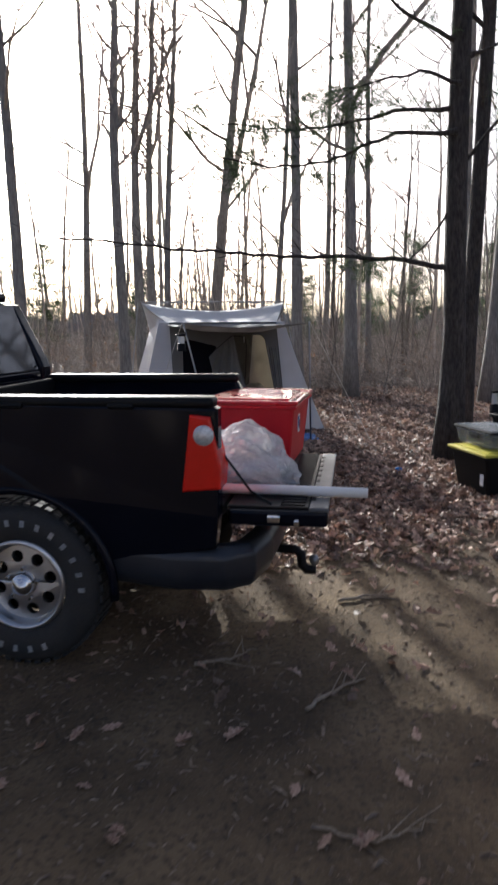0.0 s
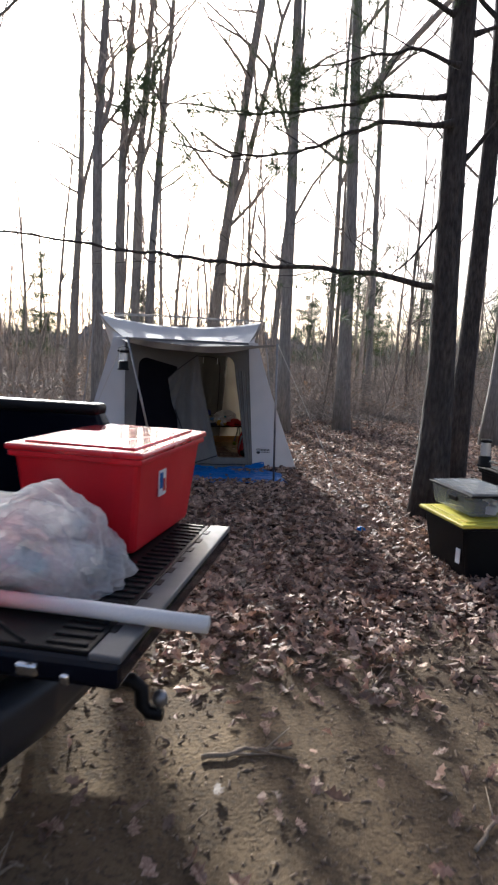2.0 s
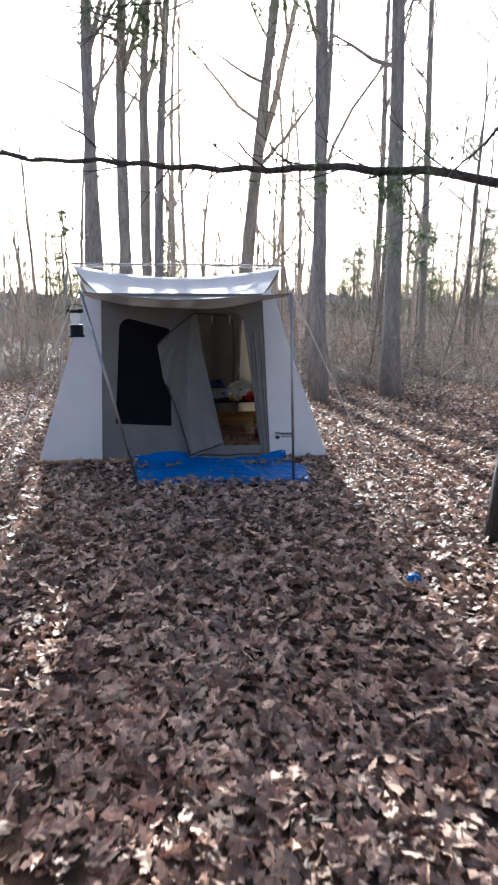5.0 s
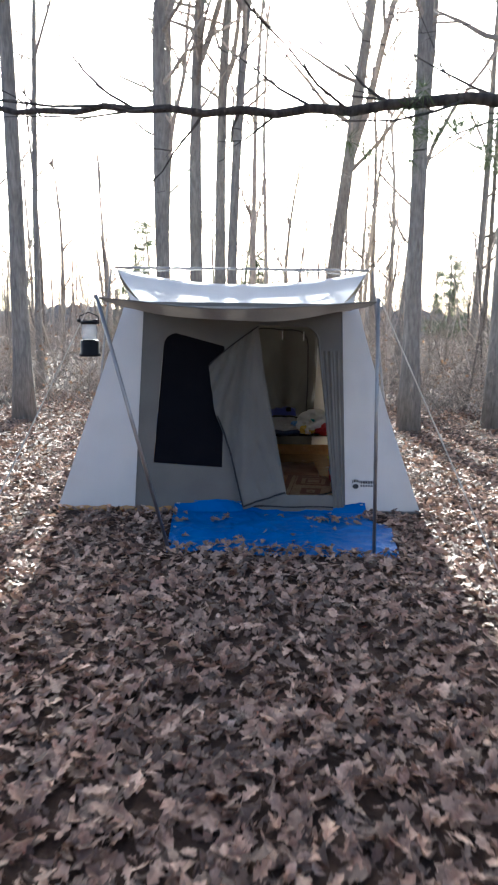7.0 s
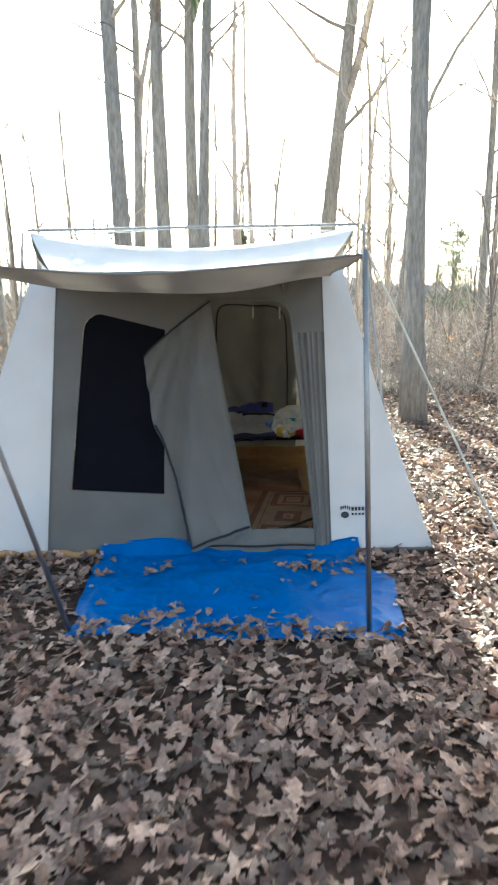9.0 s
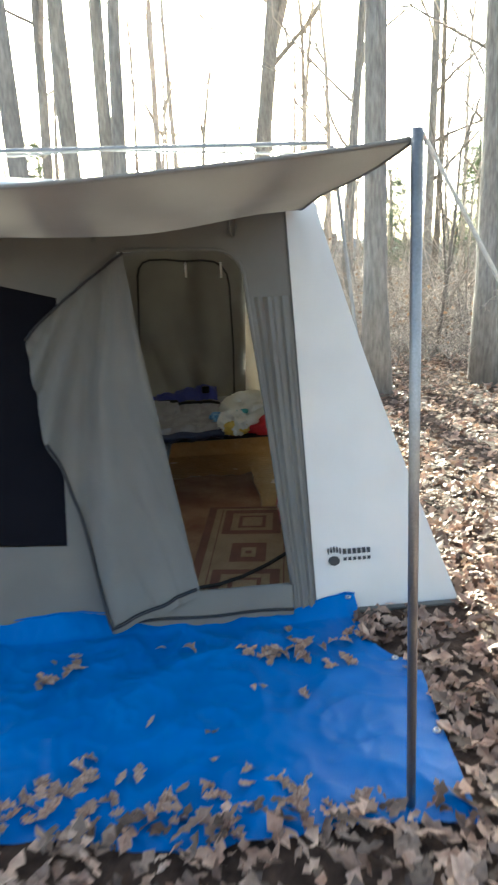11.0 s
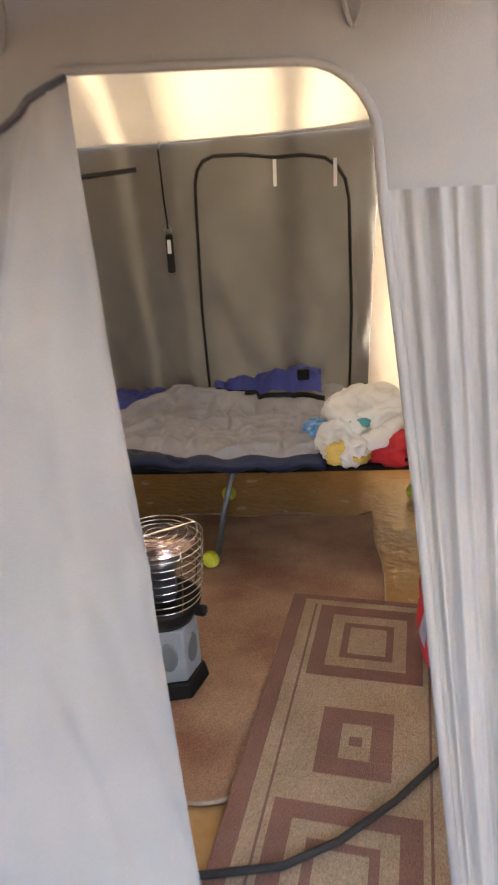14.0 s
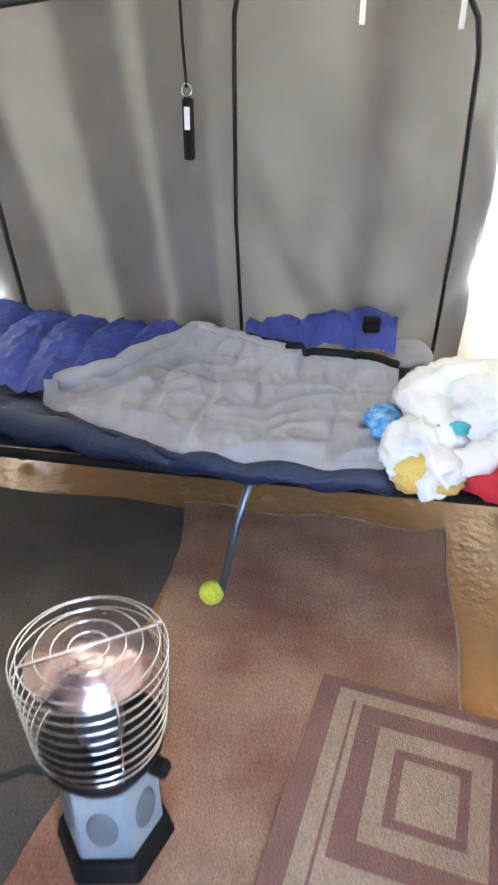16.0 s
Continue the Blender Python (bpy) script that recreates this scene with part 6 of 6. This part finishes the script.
# ---- things outside ----
def lantern(at, label, body_r, base_h, glass_h, frame_mat=PLASTIC, handle=True):
    t = thing("camping_lantern", label, "lantern", at)
    part("base", lathe(B(), [(body_r * 1.15, 0), (body_r * 1.2, 0.012), (body_r, 0.02), (body_r, base_h - 0.01), (body_r * 0.8, base_h), (0, base_h)], 24), PLASTIC, t, "black base", True)
    g = part("globe", lathe(B(), [(body_r * 0.78, base_h), (body_r * 0.85, base_h + glass_h * 0.5), (body_r * 0.78, base_h + glass_h)], 24, close=False), FROST, t, "clear ribbed globe", True)
    part("tube_lamp", tube(B(), [(0.012, 0, base_h), (0.012, 0, base_h + glass_h * 0.85)], 0.008, 8), LABEL, t, "white lamp tube", True)
    part("tube_lamp", tube(B(), [(-0.014, 0, base_h), (-0.014, 0, base_h + glass_h * 0.85)], 0.008, 8), LABEL, t, "white lamp tube", True)
    h = base_h + glass_h
    part("cap", lathe(B(), [(body_r * 0.9, h), (body_r * 1.0, h + 0.008), (body_r * 0.85, h + 0.022), (0, h + 0.028)], 24), PLASTIC, t, "black cap", True)
    if handle:
        part("handle", tube(B(), [(-body_r, 0, h), (-body_r * 1.05, 0, h + 0.05), (0, 0, h + 0.075), (body_r * 1.05, 0, h + 0.05), (body_r, 0, h)], 0.004, 6), PLASTIC, t, "wire handle", True)
    return t


FROST = mat("frosted clear plastic", (0.75, 0.77, 0.78), None, 0.2, grain=0.05, bump=0.1, alpha=0.45)
hang = lantern((0, 0, 0), "black battery lantern hung from the awning's guy rope", 0.058, 0.105, 0.095)
hang.matrix_world = TENT @ pose(0.55, -1.17, 1.235) @ Matrix.Scale(0.9, 4)
cross = part("cross_arm", box(B(), (-0.01, 0, 0.222), (0.13, 0.03, 0.02), 0.008), PLASTIC, hang, "black carrying bar")

# clear box with a dark lid on the yellow-lidded tote
cbx = thing("clear_box", "clear plastic box of small gear with black lid and red latch", "storage box", (1.835, 6.19, 0.345), 17.5)
part("shell", box(B(), (0, 0, 0.075), (0.38, 0.58, 0.15), 0.02, taper=0.9), CLEAR_BOX, cbx, "cloudy see-through sides")
part("rim", box(B(), (0, 0, 0.150), (0.405, 0.605, 0.016), 0.006), PLASTIC, cbx, "black rim")
part("lid", box(B(), (0, 0, 0.162), (0.36, 0.56, 0.014), 0.005), CLEAR_BOX, cbx, "cloudy lid")
part("latch", box(B(), (0.07, -0.305, 0.145), (0.12, 0.016, 0.03), 0.006), RED_LID, cbx, "red latch")
part("side_handle", box(B(), (-0.195, -0.05, 0.095), (0.014, 0.11, 0.035), 0.006), PLASTIC, cbx, "black side handle")
for k, (u, v, s, m) in enumerate(((-0.07, -0.15, 0.07, PLASTIC), (0.08, -0.1, 0.06, LABEL), (-0.05, 0.1, 0.08, PLASTIC_SOFT), (0.09, 0.12, 0.07, PLASTIC), (0.0, -0.2, 0.05, LABEL))):
    part("gear", box(B(), (u, v, 0.012 + s * 0.6), (s * 1.6, s * 2, s * 1.2), 0.01, 13 * k), m, cbx)

crate = storage_bin("storage_bin", "black plastic crate cluttered with camping gear", (2.62, 7.02, -0.07), 14, (0.95, 0.46, 0.56), PLASTIC, PLASTIC, 0.02)
for k in range(5):
    part("tag", box(B(), (-0.3 + 0.16 * k, -0.232, 0.42 + 0.03 * (k % 2)), (0.035, 0.006, 0.06), 0.001), LABEL, crate, "white tag")
standing = lantern((2.08, 6.93, 0.545), "standing black camping lantern with a pale globe", 0.05, 0.09, 0.11, handle=False)
cord = tagged(part("cord", tube(B(), [(2.1, 6.86, 0.60), (2.2, 6.84, 0.585), (2.35, 6.86, 0.545), (2.5, 6.9, 0.56), (2.62, 6.95, 0.545)], 0.008, 6), ROPE, None, "", True), "loose pale cord draped over the black crate", "cord")
st = thing("broom", "old broom leaning on the crate with a yellow handle", "broom", (0, 0, 0))
BROOM = mat("yellowed wood", (0.5, 0.4, 0.14), (0.42, 0.33, 0.12), 0.6, scale=10, fine=120, grain=0.2, bump=0.2)
part("handle", tube(B(), [(2.27, 6.72, 0.71), (2.50, 6.70, 0.33), (2.75, 6.66, -0.07)], 0.013, 8), BROOM, st, "yellow wooden handle", True)
part("grip", tube(B(), [(2.16, 6.73, 0.89), (2.275, 6.72, 0.70)], 0.015, 8), PLASTIC, st, "dark taped end", True)
wr = tagged(part("wrapper", blob((1.10, 6.76, -0.015), (0.035, 0.028, 0.025), 31, 0.3, 0.2, 3), TARP, None, "", True), "small crumpled blue wrapper on the leaves", "litter")


# ---- leaves and sticks that lie apart ----
def leaf_object(k):
    lv, lf = LEAVES[k]
    me = bpy.data.meshes.new("oak_leaf")
    me.from_pydata([v * 1.0 for v in lv], [], lf)
    me.materials.append(DEADLEAF)
    return me


LEAF_MESHES = [leaf_object(k) for k in range(8)]


def lay_leaf(rng, at, size, label, group, tilt=0.3):
    ob = new("oak_leaf", LEAF_MESHES[rng.randrange(8)])
    ob.matrix_world = Matrix.Translation(at) @ Euler((rng.gauss(0, tilt), rng.gauss(0, tilt), rng.uniform(0, 6.28))).to_matrix().to_4x4() @ Matrix.Scale(size, 4)
    return tagged(ob, label, "leaf", group)


def loose_leaves():
    rng = random.Random(44)
    centres = [(1.95, -0.30, 0.06), (2.03, -0.33, 0.05), (2.11, -0.36, 0.05), (2.21, -0.41, 0.05), (2.31, -0.26, 0.05), (2.14, -0.30, 0.05), (1.50, -0.98, 0.12), (1.42, -0.86, 0.07),
               (1.35, -0.92, 0.09), (1.65, -0.97, 0.06), (1.92, -0.95, 0.05), (1.30, -0.30, 0.03), (1.21, -0.37, 0.03), (1.7, -1.02, 0.1), (1.2, -1.0, 0.1), (2.05, -1.04, 0.07), (1.1, -0.95, 0.07), (1.25, -0.9, 0.06), (1.0, -0.4, 0.03)]
    for u, v, spread in centres:
        for _ in range(7 if v < -0.8 else 5):
            p = TENT @ Vector((u + rng.gauss(0, spread), min(-0.1, v + rng.gauss(0, spread * 0.6)), 0.034))
            lay_leaf(rng, p, rng.uniform(0.05, 0.085), "dry brown oak leaf lying on the blue tarp", "leaves on the tarp")
    for u, v in ((1.609, -0.24), (1.716, -0.26), (1.932, -0.517), (1.587, -0.641), (1.769, -0.715), (1.861, -0.877), (2.069, -0.591), (1.771, -0.821), (1.0, -0.2), (1.05, -0.75)):
        lay_leaf(rng, TENT @ Vector((u, v, 0.034)), rng.uniform(0.045, 0.075), "dry brown oak leaf lying on the blue tarp", "leaves on the tarp")
    for _ in range(190):
        x, y = rng.uniform(-1.2, 2.2), rng.uniform(1.0, 5.2)
        if x < -0.2 and y > 2.6:
            continue
        lay_leaf(rng, (x, y, height(x, y) + 0.012), rng.uniform(0.05, 0.11), "pale dry oak leaf on the bare dirt", "leaves on the dirt")


loose_leaves()


def fallen_stick(pts, r, seed):
    rng = random.Random(seed)
    bm = B()
    line = []
    for k in range(13):
        s = k / 12 * (len(pts) - 1)
        i = min(int(s), len(pts) - 2)
        a, b = Vector(pts[i]), Vector(pts[i + 1])
        p = a.lerp(b, s - i)
        line.append(Vector((p.x + rng.gauss(0, 0.006), p.y + rng.gauss(0, 0.006), height(p.x, p.y) + r + 0.004)))
    tube(bm, line, [r * (1 - 0.6 * k / 12) for k in range(13)], 7)
    for k in (4, 7, 9):
        d = (line[k + 1] - line[k]).normalized()
        side = Vector((-d.y, d.x, 0.15)) * rng.choice((-1, 1))
        tube(bm, [line[k], line[k] + (d + side * 0.7) * 0.05, line[k] + (d * 1.5 + side) * 0.09], [r * 0.5, r * 0.4, r * 0.2], 5)
    return tagged(mesh_object("fallen_stick", bm, WOOD_STICK, True), "dry broken stick lying on the dirt", "stick", "sticks on the dirt")


for k, (p, r) in enumerate(([((0.30, 3.62), (0.45, 3.70), (0.62, 3.74)), 0.011], [((-0.40, 2.90), (-0.25, 2.95), (-0.12, 3.05)), 0.009], [((0.10, 2.55), (0.25, 2.72), (0.36, 2.80)), 0.010],
                           [((0.9, 2.35), (1.15, 2.2), (1.4, 2.05)), 0.008], [((0.95, 4.2), (1.0, 4.32), (1.05, 4.4)), 0.009], [((-0.9, 1.6), (-0.7, 1.5), (-0.5, 1.48)), 0.009], [((0.1, 1.9), (0.3, 1.85), (0.5, 1.95)), 0.006], [((1.2, 3.3), (1.35, 3.5), (1.5, 3.55)), 0.008])):
    fallen_stick([(a, b, 0) for a, b in p], r, 60 + k)


def chips():
    """Bits of bark, grit and broken twig over the dirt."""
    rng = random.Random(71)
    verts, faces = [], []
    for _ in range(8500):
        y = 0.9 + 5.2 * rng.random()
        x = rng.uniform(-1.8, 2.6)
        s = rng.uniform(0.003, 0.010) * (1.6 if rng.random() < 0.05 else 1)
        m = Euler((rng.gauss(0, 0.4), rng.gauss(0, 0.4), rng.uniform(0, 6.28))).to_matrix()
        o = Vector((x, y, height(x, y) + 0.002))
        k = len(verts)
        l = rng.uniform(0.8, 3)
        verts += [o + m @ Vector(p) for p in ((-s * l, -s * 0.5, 0), (s * l, -s * 0.4, 0), (s * l * 0.7, s * 0.6, 0), (-s * l * 0.8, s * 0.5, 0), (0, 0, s * 0.7))]
        faces += [(k, k + 1, k + 4), (k + 1, k + 2, k + 4), (k + 2, k + 3, k + 4), (k + 3, k, k + 4)]
    tagged(raw("wood_chips", verts, faces, CHIP), "bits of bark and grit strewn over the dirt", "debris", kind="stuff")


CHIP = mat("bark chips", (0.22, 0.165, 0.115), (0.14, 0.1, 0.07), 0.95, scale=4, fine=60, grain=0.3, bump=0, per_island=0.4)
chips()
